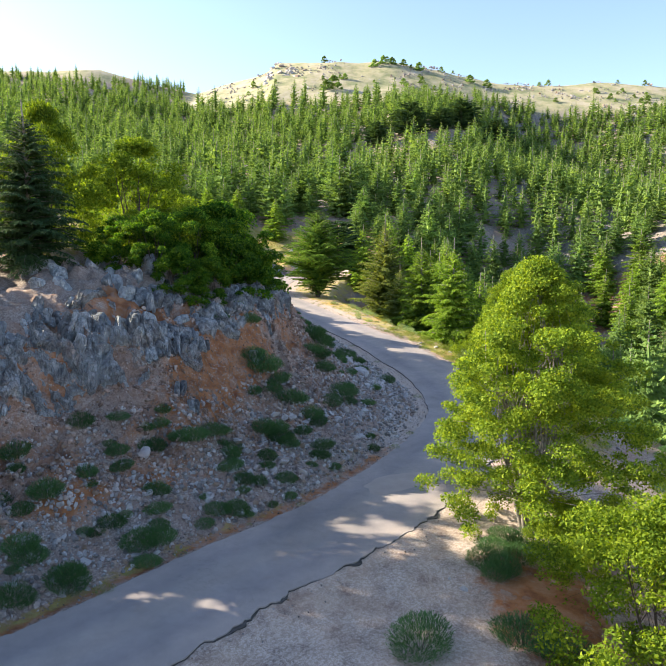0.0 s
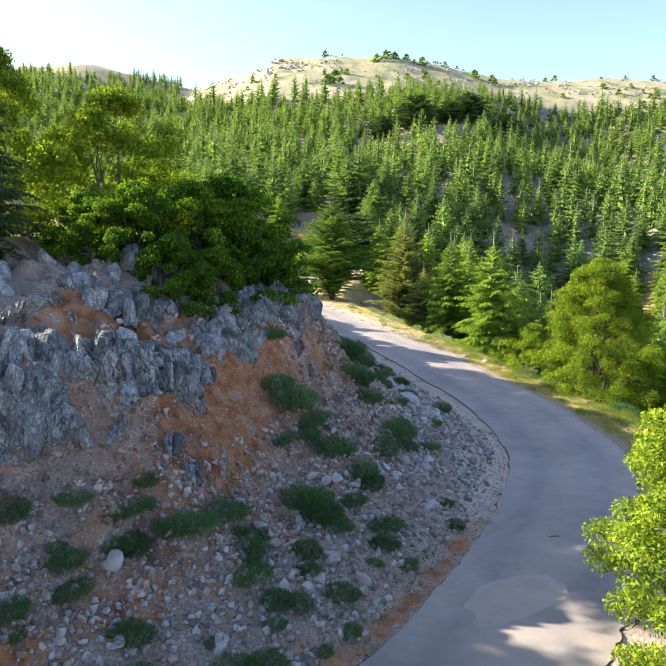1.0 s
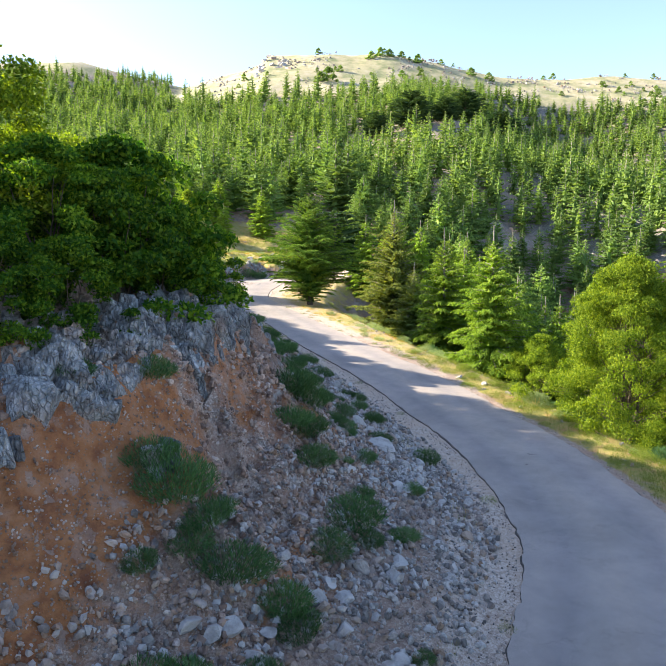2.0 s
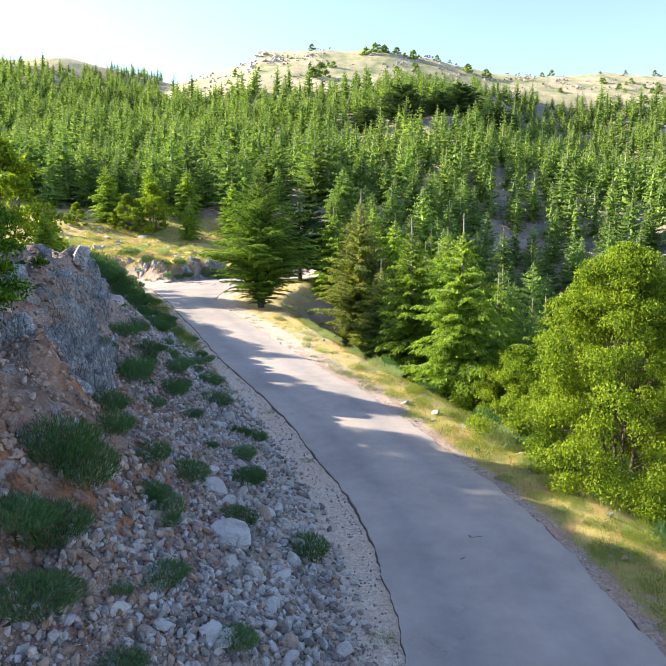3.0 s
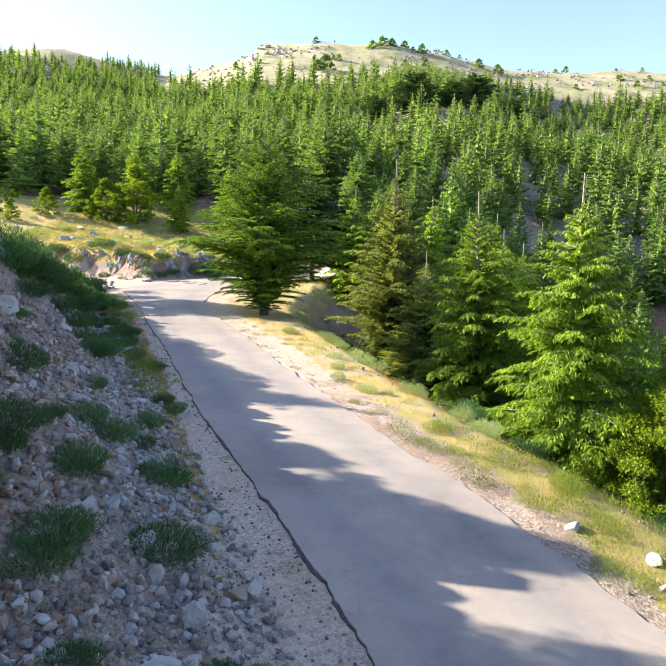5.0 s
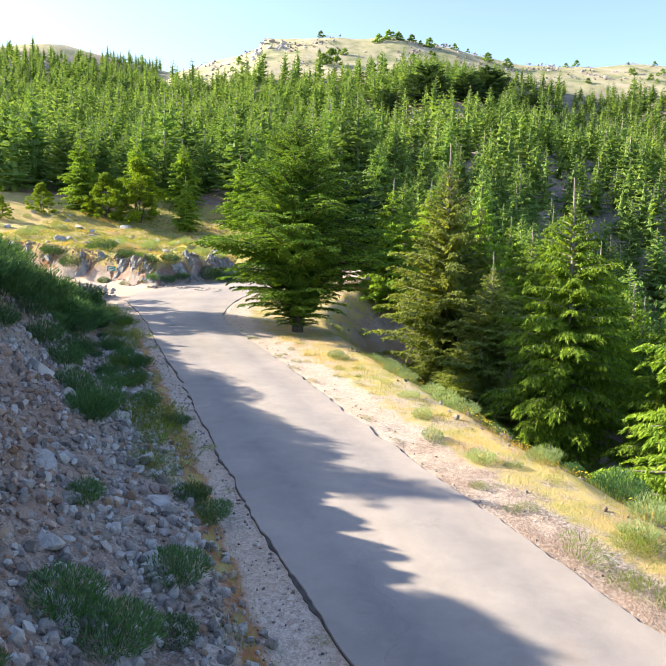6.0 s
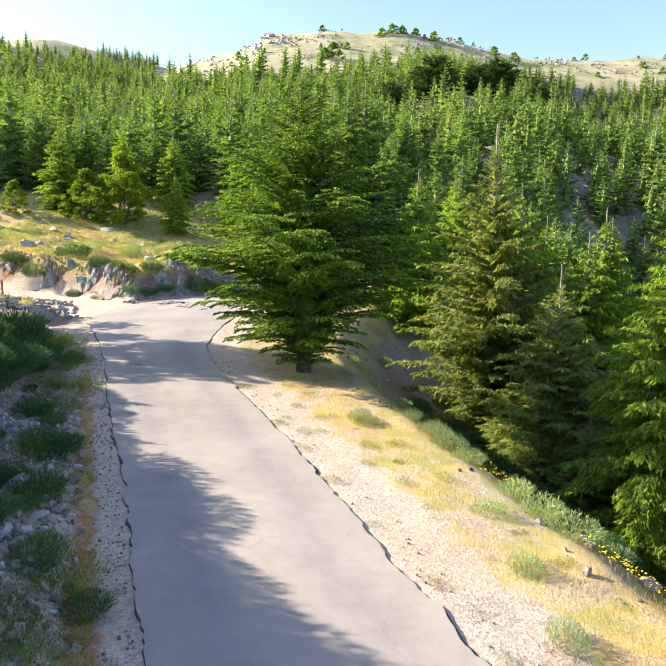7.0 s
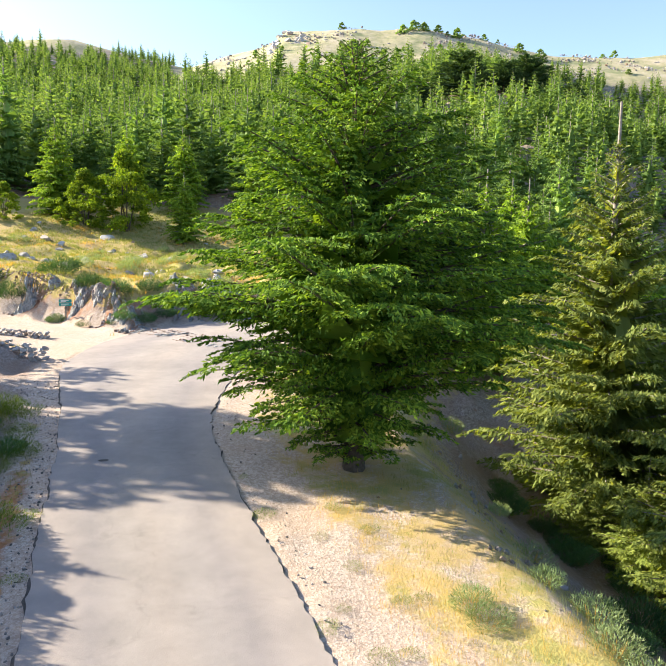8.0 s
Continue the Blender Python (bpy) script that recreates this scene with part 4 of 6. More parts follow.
plant_tree("oak_tree", OAK_C, 18.4, 77.0, "small round green oak between the young cedars", 2.2, 1.25, tall=1.2)
BANK = "oaks on top of the rocky bank"
for ox, oy, ot, os_, mm in ((-13.6, 45.0, 0.0, 0.95, OAK_L), (-8.0, 46.0, 1.7, 1.35, OAK_D), (-9.5, 54.0, 3.6, 1.05, OAK_D), (-14.0, 56.0, 4.1, 0.8, OAK_L), (-14.8, 59.0, 1.1, 0.75, OAK_L), (-15.6, 62.6, 2.1, 0.78, OAK_L), (-14.5, 52.5, 3.1, 0.7, OAK_L), (-13.0, 49.0, 5.1, 0.65, OAK_L), (-15.0, 61.8, 3.3, 0.8, OAK_L),
                            (-9.2, 42.2, 5.2, 0.80, OAK_D), (-19.5, 40.5, 0.9, 0.9, OAK_D), (-18.5, 70.0, 2.9, 0.8, OAK_M), (-6.2, 49.0, 2.2, 0.7, OAK_D), (-10.0, 51.0, 4.2, 1.1, OAK_D), (-7.4, 43.4, 3.0, 0.90, OAK_D), (-11.2, 43.0, 1.0, 0.70, OAK_D), (-9.4, 38.6, 2.0, 0.62, OAK_D), (-11.0, 39.8, 4.0, 0.72, OAK_D), (-7.8, 40.0, 5.0, 0.66, OAK_D), (-13.4, 40.4, 0.5, 0.72, OAK_D), (-6.3, 44.8, 1.5, 0.75, OAK_D)):
    plant_tree("oak_tree", mm, ox, oy, "green oak growing among limestone on the bank", ot, os_, BANK)
# Lighter leaves here because this oak is meant to look sunlit.
plant_tree("oak_tree", OAK_L, -20.0, 45.5, "tall slender oak on top of the bank, sunlight put into its yellow-green leaves", 2.5, 0.78, BANK, tall=1.55)
# Same crown as the fresh cedar, with shade put into its darker needles.
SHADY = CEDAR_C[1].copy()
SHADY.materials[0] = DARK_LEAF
plant_tree("cedar_tree", (CEDAR_C[0], SHADY), -17.3, 36.6, "cedar on top of the rocky bank, needles coloured dark as in shade", 0.6, 0.74)
# Mostly unseen trees, added to cast the shade on road, gravel and bank.
UPHILL = "trees up the slope beside the road"
for ox, oy, ot, os_, mm in ((-33, 106.6, 0.4, 1.75, OAK_M), (-30, 82, 1.5, 0.7, CEDAR_M), (-25, 81, 2.7, 0.8, CEDAR_M), (-20.5, 74, 0.2, 0.6, OAK_M), (-28, 34, 5.0, 0.8, CEDAR_M), (-31, 28, 1.4, 0.7, CEDAR_M), (-24, 28, 1.0, 1.0, OAK_M), (-21.5, 24.5, 0.3, 1.1, OAK_M), (-19.5, 16.5, 1.3, 1.1, OAK_M), (-20, 20, 1.9, 1.15, OAK_M), (-26, 22, 2.0, 0.9, CEDAR_M), (-23, 13, 0.6, 1.15, OAK_M), (-17.5, 19.5, 2.2, 1.1, OAK_M), (-18, 12.0, 4.2, 1.0, OAK_M), (-27, 16, 3.0, 1.3, OAK_M),
                            (-17.2, 82.0, 0.3, 0.30, CEDAR_M), (-17.8, 84.6, 1.3, 0.22, OAK_M), (-18.0, 87.2, 2.3, 0.30, CEDAR_M), (-18.4, 89.4, 3.3, 0.27, CEDAR_M), (-18.2, 91.8, 4.3, 0.22, OAK_M), (-18.8, 94.4, 5.3, 0.27, CEDAR_M), (-19.2, 97.0, 0.9, 0.34, CEDAR_M), (-17.6, 83.3, 0.6, 0.28, CEDAR_M), (-17.9, 85.9, 1.6, 0.28, CEDAR_M), (-18.2, 88.3, 2.6, 0.28, OAK_M), (-18.3, 90.6, 3.6, 0.28, CEDAR_M), (-18.5, 93.1, 4.6, 0.29, OAK_M), (-19.0, 95.7, 5.6, 0.28, CEDAR_M), (-16.6, 80.6, 5.1, 0.30, OAK_M), (-15.8, 78.4, 2.1, 0.30, CEDAR_M)):
    plant_tree("oak_tree" if mm is OAK_M else "conifer", mm, ox, oy, "green tree up the slope, added mostly out of view for its shade", ot, os_, UPHILL)

# trees round the meadow
for ox, oy, ot, os_, mm in ((-28.6, 155, 0.4, 1.05, OAK_M), (-33.4, 155, 1.4, 0.75, OAK_M), (-42.5, 154, 2.4, 0.5, OAK_M), (-21.2, 153, 1.9, 0.65, CEDAR_M), (-38.0, 158, 3.0, 0.95, CEDAR_M), (-45, 147, 4.0, 0.36, OAK_M), (-32, 166, 0.7, 0.85, CEDAR_M), (-24, 164, 2.1, 0.9, CEDAR_M), (-14, 160, 4.4, 0.9, CEDAR_M)):
    plant_tree("conifer" if mm is CEDAR_M else "oak_tree", mm, ox, oy, "green tree at the upper edge of the meadow", ot, os_, "trees at the edge of the meadow")

# ---- the wooded hill ----
FIRS = [conifer_meshes(40 + i, 10.0 + 0.9 * i, 4.0 + 0.25 * i, 84, 1800, 0.23, 0.22 + 0.1 * (i % 3), 0.03, 0.80, pads=0.24, pad_size=0.8, leaf=FIR_LEAF, limbs=False, sides=5, wood=PALE_BARK, ruffle=0.5, fat=1.25, loose=0.05, core=(8, 7), hang=0.65) for i in range(5)]
FINE_FIRS = [conifer_meshes(50 + i, 10.5 + i, 4.0 + 0.25 * i, 120, 4400, 0.22, 0.30 + 0.08 * i, 0.03, 0.76, pads=0.22, pad_size=0.75, leaf=(FIR_LEAF, FOREST_LEAF, FIR_LEAF)[i], limbs=False, sides=5, wood=PALE_BARK, ruffle=0.5, fat=1.15, loose=0.06, core=(8, 8), hang=0.6) for i in range(3)]
SMALL_FIRS = [conifer_meshes(60 + i, 10.0 + i, 4.0 + 0.25 * i, 50, 250, 0.38, 0.34, 0.02, 0.80, pads=0.26, pad_size=0.78, leaf=FOREST_LEAF, limbs=False, sides=3, ruffle=0.6, fat=1.4, loose=0.06, core=(6, 6), hang=0.75) for i in range(4)]
FLAT_CEDAR = conifer_meshes(71, 12.0, 9.0, 90, 14000, 0.30, 0.06, 0.18, 0.34, pads=0.16, pad_size=0.85, leaf=DARK_LEAF, limbs=False, sides=6, ruffle=0.25, fat=1.5, rise=0.22)


def wood_places():
    """Places of the trees on the hill, jittered on a grid, thinned where the ground is open."""
    rng = np.random.default_rng(5)
    step = 5.9
    X, Y = np.meshgrid(np.arange(-330, 330, step), np.arange(40, 480, step))
    x, y = (X + rng.uniform(-1.9, 1.9, X.shape)).ravel(), (Y + rng.uniform(-1.9, 1.9, X.shape)).ravel()
    view = np.abs(x) < 26 + 0.60 * (y - 20)
    dens = np.clip(0.95 - bare_hill(x, y) * 1.3, 0, 1)
    dens = dens * np.where(x > 30 + (y - 170) * 0.12, 0.95, 1.0)
    dens = dens * np.clip(0.35 + 1.25 * fbm(x / 30, y / 30, 91, 3), 0, 1)
    meadow = (x < 2) & (y < 166 + 0.12 * (x + 30))
    road = (x > -20) & (x < 22) & (y < 139)
    clear = np.exp(-(((x - 26) / 10) ** 2 + ((y - 168) / 5) ** 2)) > 0.4
    for ox, oy in ((34, 292), (19, 290), (62, 322), (82, 332), (49, 300)):
        road |= ((x - ox) / 10) ** 2 + ((y - oy + 9) / 16) ** 2 < 1
    ok = view & (rng.random(x.shape) < dens) & ~meadow & ~clear & ~road & ((x > 24) | (y > 150))
    return x[ok], y[ok], rng


def make_forest():
    x, y, rng = wood_places()
    z = ground(x, y)[0]
    order = np.argsort(y + 0.3 * np.abs(x))
    for i, j in enumerate(order[:290]):
        kind = FINE_FIRS[int(rng.integers(0, 3))] if i < 140 else FIRS[int(rng.integers(0, 5))]
        s = rng.uniform(0.65, 1.3)
        plant_tree("conifer", kind, x[j], y[j], "slim green cedar in the wooded hillside", rng.uniform(0, 6.28), s, "cedars of the hillside wood", 0.3, rng.uniform(0.9, 1.15), z[j])
    vs, fs, ws, wf, nv, nw = [], [], [], [], 0, 0
    raw = []
    for tr, cr in SMALL_FIRS:
        a = np.empty(len(cr.vertices) * 3, np.float32)
        cr.vertices.foreach_get("co", a)
        b = np.empty(len(tr.vertices) * 3, np.float32)
        tr.vertices.foreach_get("co", b)
        bf = np.array([p.vertices[:] for p in tr.polygons])
        raw.append((a.reshape(-1, 3), b.reshape(-1, 3), bf))
    for j in order[290:]:
        cv, tv, tf = raw[int(rng.integers(0, 4))]
        a, s = rng.uniform(0, 6.28), rng.uniform(0.70, 1.32) * np.interp(y[j], (380, 440), (1.0, 0.62))
        rot = np.array(((math.cos(a), -math.sin(a), 0), (math.sin(a), math.cos(a), 0), (0, 0, rng.uniform(0.85, 1.1)))) * s
        off = np.array((x[j], y[j], z[j] - 0.3))
        vs.append(cv @ rot.T + off)
        ws.append(tv @ rot.T + off)
        wf.append(tf + nw)
        nw += len(tv)
    cv = np.vstack(vs)
    wood = tagged(new("far_wood"), "dense green cedar wood covering the hill", "woodland", kind="stuff")
    put("crowns", mesh_of("crowns", cv, np.arange(len(cv)).reshape(-1, 4), FOREST_LEAF), wood)
    put("trunks", mesh_of("trunks", np.vstack(ws), np.vstack(wf), PALE_BARK), wood)


make_forest()
plant_tree("cedar_tree", FLAT_CEDAR, 0.8, 121.0, "flat-topped cedar with layered branches behind the road", 0.7, 0.9)
for fx, fy, fs_ in ((34, 292, 1.25), (19, 290, 0.9), (62, 322, 1.25), (82, 332, 1.1), (49, 300, 0.9)):
    plant_tree("cedar_tree", FLAT_CEDAR, fx, fy, "old dark flat-topped cedar on the hillside", fx * 1.3, fs_, "old cedars on the hillside")

BUSH = broadleaf_meshes(81, 3.0, 2.4, 40, 1100, 0.26, 0.02, 3, leaf=FOREST_LEAF, peak=0.6, twigs=False)


def make_hill_bushes():
    rng = np.random.default_rng(82)
    x, y = rng.uniform(-90, 230, 400), rng.uniform(385, 470, 400)
    ok = (bare_hill(x, y) > 0.8) & (rng.random(400) < 0.10 + 0.12 * (x > 30))
    for bx, by in zip(x[ok], y[ok]):
        plant_tree("bush", BUSH, bx, by, "dark green bush on the open hilltop", rng.uniform(0, 6), rng.uniform(0.6, 1.5), "bushes on the hilltop")
    for bx, by, bs in ((28, 452, 1.7), (34, 454, 1.9), (40, 455, 1.6), (48, 456, 1.4), (0, 410, 2.6), (58, 452, 1.8), (-4, 408, 2.0), (92, 450, 1.7), (104, 452, 1.5)):
        plant_tree("bush", BUSH, bx, by, "dark green bush on the open hilltop", bx, bs, "bushes on the hilltop")


make_hill_bushes()


# ---- stones ----
def rock_arrays(seed, sub, shape=(1, 1, 1), cuts=14, keen=0.72, strata=0.0, boxy=0.62):
    """A broken, flat-faced rock: a ball cut by random planes, with ledges."""
    rng = np.random.default_rng(seed)
    bm = bmesh.new()
    bmesh.ops.create_icosphere(bm, subdivisions=sub, radius=1)
    v = np.array([p.co[:] for p in bm.verts])
    f = np.array([[p.index for p in q.verts] for q in bm.faces])
    bm.free()
    if sub > 2:
        v = v * (1 + 0.10 * (vnoise(v[:, 0] * 3 + 9, v[:, 1] * 3 + v[:, 2] * 4, seed)[:, None] - 0.5))
    if strata:
        v = np.sign(v) * np.abs(v) ** boxy
    for _ in range(cuts):
        nrm = unit(rng.normal(size=3))
        v = v - nrm * np.maximum(0, v @ nrm - keen * rng.uniform(0.75, 1.15))[:, None]
    if strata:
        ax = unit(np.array((1.0, 0.35, 0.25)))
        q = v @ ax * 5.5 + seed
        saw = np.abs((q % 1) - 0.5) * 2
        v = v * (1 - strata * (saw < 0.35)[:, None] * np.array((0.3, 1, 1))) + rng.normal(0, 0.012, v.shape)
    return v * np.array(shape), f


def rock_mesh(name, material, *args, **kw):
    return mesh_of(name, *rock_arrays(*args, **kw), material)


def slab_cluster(seed, count, tall):
    """An outcrop of upright fluted slabs that stand close together, split by cracks."""
    rng = np.random.default_rng(seed)
    vs, fs, n, x = [], [], 0, 0.0
    for i in range(count):
        w = rng.uniform(0.14, 0.36)
        shape = (w, rng.uniform(0.30, 0.55), tall * rng.uniform(0.55, 1.0))
        v, f = rock_arrays(seed * 31 + i, 3, shape, 10, 1.05, strata=0.05, boxy=0.34)
        m = np.array(Euler((rng.normal(0, 0.16), rng.normal(0.14, 0.16), rng.normal(0, 0.5))).to_matrix())
        x += w * 0.85
        vs.append(v @ m.T + np.array((x, rng.normal(0, 0.14), rng.normal(0, 0.14))))
        x += w * 0.85
        fs.append(f + n)
        n += len(v)
    v = np.vstack(vs)
    return v - np.array((x / 2, 0, 0)), np.vstack(fs)


FLUTED = [mesh_of("rock", *slab_cluster(700 + i, 3 + i % 3, 0.8 + 0.1 * (i % 4)), ROCK) for i in range(8)]
CRAGS = [rock_mesh("rock", ROCK, 100 + i, 3, (0.70, 0.75, 1.0), 12, 0.70, strata=0.08) for i in range(6)]
BLOCKS = [rock_mesh("boulder", SCREE, 120 + i, 3, (1.0, 0.8, 0.6), 10, 0.55) for i in range(6)]
STONES = [rock_mesh("stone", SCREE, 140 + i, 2, (1.0, 0.8, 0.62), 9, 0.56) for i in range(6)]


def bank_at(rng, n, st_lo, st_hi, e_lo, e_hi):
    """Random places on the bank: along the road by station, out from its left edge."""
    st = LINE[:, 1]
    k = rng.choice(np.nonzero((st > st_lo) & (st < st_hi))[0], n)
    e = rng.uniform(e_lo, e_hi, n) + LINE[k, 2]
    nrm = np.stack((-TANG[k, 1], TANG[k, 0]), -1)
    p = LINE[k, :2] + nrm * e[:, None] + rng.uniform(-0.5, 0.5, (n, 2))
    d = from_line(p[:, 0], p[:, 1], LINE)[0]
    good = -d > LINE[k, 2] + e_lo * 0.8
    return p[good], TANG[k][good]


def lay(name, me, x, y, size, rng, label, category, group, sink=0.25, tilt=0.25, turn=None, stretch=(1, 1, 1)):
    z = float(height(x, y)[0])
    e = Euler((rng.normal(0, tilt), rng.normal(0, tilt), rng.uniform(0, 6.28) if turn is None else turn))
    ob = new(name, me)
    ob.matrix_basis = Matrix.LocRotScale((x, y, z - sink * size + 0.3 * size), e, [size * c for c in stretch])
    return tagged(ob, label, category, group)


def make_rocks():
    rng = np.random.default_rng(200)
    face = "limestone rocks of the bank"
    for n, lo, hi, e0, e1, s0, s1, lean in ((40, 18, 35, 8.2, 10.6, 0.25, 0.55, 0.9), (26, 22, 44, 10.6, 14.5, 0.35, 0.75, 0.5), (18, 50, 80, 7.4, 9.6, 0.3, 0.6, 0.9), (10, 36, 50, 9.0, 11.5, 0.3, 0.6, 0.8), (16, 12, 22, 8.0, 12, 0.3, 0.6, 0.7)):
        p, tg = bank_at(rng, n, lo, hi, e0, e1)
        gap = ochre_gap(p[:, 0], p[:, 1])
        tone = fbm(p[:, 0] / 1.6, p[:, 1] / 1.6, 73, 2)
        for (x, y), t, og, tn in zip(p, tg, gap, tone):
            if og < 1.15 or tn < 0.40:
                continue
            s = rng.uniform(s0, s1)
            up = Vector((-t[1] * lean, t[0] * lean, 1.2 + rng.normal(0, 0.2))).normalized()
            across = Vector((t[0], t[1], rng.normal(0, 0.12))).normalized()
            deep = up.cross(across).normalized()
            turn = Matrix((deep.cross(up), deep, up)).transposed()
            ob = new("rock", FLUTED[int(rng.integers(0, 8))])
            z = float(height(x, y)[0])
            ob.matrix_basis = Matrix.LocRotScale((x, y, z - 0.12 * s), turn.to_quaternion(), (s * rng.uniform(0.8, 1.3), s * rng.uniform(0.8, 1.1), s * rng.uniform(0.75, 1.3)))
            tagged(ob, "jagged grey limestone slabs in the bank", "rock", face)
    for x, y, wide, s in ((-7.7, 34.6, 0.9, 0.89), (-7.1, 34.9, 0.7, 0.63), (-8.0, 33.6, 0.8, 0.66), (-9.7, 35.2, 1.2, 0.66), (-10.9, 35.6, 1.3, 0.73), (-11.9, 31.2, 1.1, 0.79), (-10.2, 31.8, 1.2, 0.83), (-9.4, 32.2, 1.0, 0.73), (-5.6, 39.9, 1.3, 0.56), (-4.8, 41.0, 1.2, 0.56), (-11.6, 30.0, 0.55, 0.89), (-7.6, 31.5, 0.8, 0.53), (-6.9, 31.2, 0.7, 0.46), (-4.5, 37.6, 1.0, 0.59), (-9.6, 68.6, 1.0, 0.86), (-8.6, 66.2, 1.0, 0.79), (-9.2, 70.6, 1.1, 0.66)):
        k = int(np.argmin((LINE[:, 0] - x) ** 2 + (LINE[:, 1] - y) ** 2))
        ob = new("rock", FLUTED[int(rng.integers(0, 8))])
        ob.matrix_basis = Matrix.LocRotScale((x, y, float(height(x, y)[0]) + 0.2 * s), Euler((-0.12, rng.normal(0, 0.08), math.atan2(TANG[k, 1], TANG[k, 0]))), (s * wide, s, s))
        tagged(ob, "large grey fluted limestone block in the bank", "rock", face)
    for x, y, s, st in ((-12.4, 33.6, 0.9, (1.2, 0.9, 0.8)), (-13.4, 32.8, 0.8, (0.9, 0.8, 1.0)), (-14.6, 34.6, 1.0, (1.2, 1.0, 0.7)), (-10.6, 37.2, 1.0, (1.3, 0.9, 0.7)), (-5.0, 42.2, 0.9, (0.8, 1.2, 0.8)), (-12.2, 36.4, 0.9, (1.3, 0.8, 0.7)), (-11.4, 37.6, 0.8, (1.1, 0.8, 0.8))):
        lay("rock", CRAGS[int(rng.integers(0, 6))], x, y, s, rng, "grey limestone block at the top of the bank", "rock", face, 0.42, 0.15, None, st)
    p, _ = bank_at(rng, 110, 18, 70, 9.5, 19)
    for x, y in p:
        lay("boulder", CRAGS[int(rng.integers(0, 6))], x, y, rng.uniform(0.3, 0.95), rng, "grey limestone boulder among the trees", "rock", "boulders on top of the bank")
    pile = "loose stones at the foot of the bank"
    for n, lo, hi, e0, e1, s0, s1 in ((130, 16, 48, 1.2, 6.0, 0.16, 0.42), (110, 46, 86, 1.4, 5.0, 0.12, 0.44)):
        p, _ = bank_at(rng, n, lo, hi, e0, e1)
        for x, y in p:
            lay("stone", STONES[int(rng.integers(0, 6))], x, y, rng.uniform(s0, s1), rng, "pale broken limestone lying on the scree", "stone", pile, 0.2, 0.5)
    for x, y, s in ((3.4, 48.0, 0.75), (2.5, 50.5, 0.5), (2.0, 51.0, 0.45), (2.9, 50.0, 0.4), (-0.3, 29.7, 0.42), (-6.9, 70.5, 0.55), (-5.6, 77.2, 0.5), (-7.6, 76.6, 0.6)):
        lay("stone", STONES[int(rng.integers(0, 6))], x - 1.2, y, s, rng, "large pale limestone lump at the foot of the bank", "stone", pile, 0.15, 0.4)
    # meadow: cut face, boulders and hilltop rocks
    cut = "rocks of the cutting below the meadow"
    for i in range(20):
        k = int(rng.integers(7, len(TLINE) - 2))
        tg = unit(TLINE[k + 1, :2] - TLINE[k - 1, :2])
        x, y = TLINE[k, :2] + np.array((tg[1], -tg[0])) * rng.uniform(3.7, 6.0)
        kind = FLUTED[int(rng.integers(0, 8))] if i % 3 == 0 else CRAGS[int(rng.integers(0, 6))]
        lay("boulder", kind, x, y, rng.uniform(0.22, 0.75), rng, "grey rock in the cutting below the meadow", "rock", cut, 0.75, 0.5, None, (1.4, 1.0, 0.6))
    for i in range(44):
        x = rng.uniform(-48, -8)
        y = rng.uniform(128, 156)
        lay("boulder", BLOCKS[int(rng.integers(0, 6))], x, y, rng.uniform(0.25, 0.8) + 0.4 * (rng.random() < 0.15), rng, "grey limestone boulder in the dry meadow", "rock", "boulders in the meadow", 0.3)
    for cx, cy, n in ((-31, 137, 14), (-24, 134, 10), (-38, 142, 14), (-20, 141, 9), (-28, 145, 10), (-15, 136, 7)):
        for i in range(n):
            lay("boulder", BLOCKS[int(rng.integers(0, 6))], cx + rng.normal(0, 2.6), cy + rng.normal(0, 0.5), rng.uniform(0.25, 0.7), rng, "low grey limestone ledge in the dry meadow", "rock", "boulders in the meadow", 0.35)
    lay("boulder", STONES[2], -29.3, 151.0, 1.1, rng, "big pale limestone boulder in the dry meadow", "rock", "boulders in the meadow", 0.2)
    for i in range(60):
        x, y = rng.normal(-35, 7), rng.normal(450, 6)
        if i > 30:
            x, y = rng.uniform(-60, 210), rng.uniform(400, 460)
        lay("outcrop", BLOCKS[int(rng.integers(0, 6))], x, y, rng.uniform(1.4, 4.0) * (1 if i < 31 else 0.4), rng, "weathered limestone outcrop on the hilltop", "rock", "rocks on the hilltop", 0.45)
    # verge stones below the road
    for x, y, s in ((8.8, 64.4, 0.45), (10.2, 63.0, 0.5), (11.3, 61.4, 0.5), (9.9, 62.0, 0.3), (5.6, 84.6, 0.5), (6.6, 82.8, 0.6), (7.4, 81.4, 0.5), (4.4, 20.3, 0.28), (4.0, 20.9, 0.14), (13.0, 58.0, 0.45), (4.9, 92.0, 0.4), (13.5, 27.5, 0.7), (15.0, 28.5, 0.8), (14.2, 26.0, 0.6)):
        lay("stone", STONES[int(rng.integers(0, 6))], x, y, 0.75 * s, rng, "pale stone half sunk in the grass verge", "stone", "stones on the verge", 0.3, 0.3)


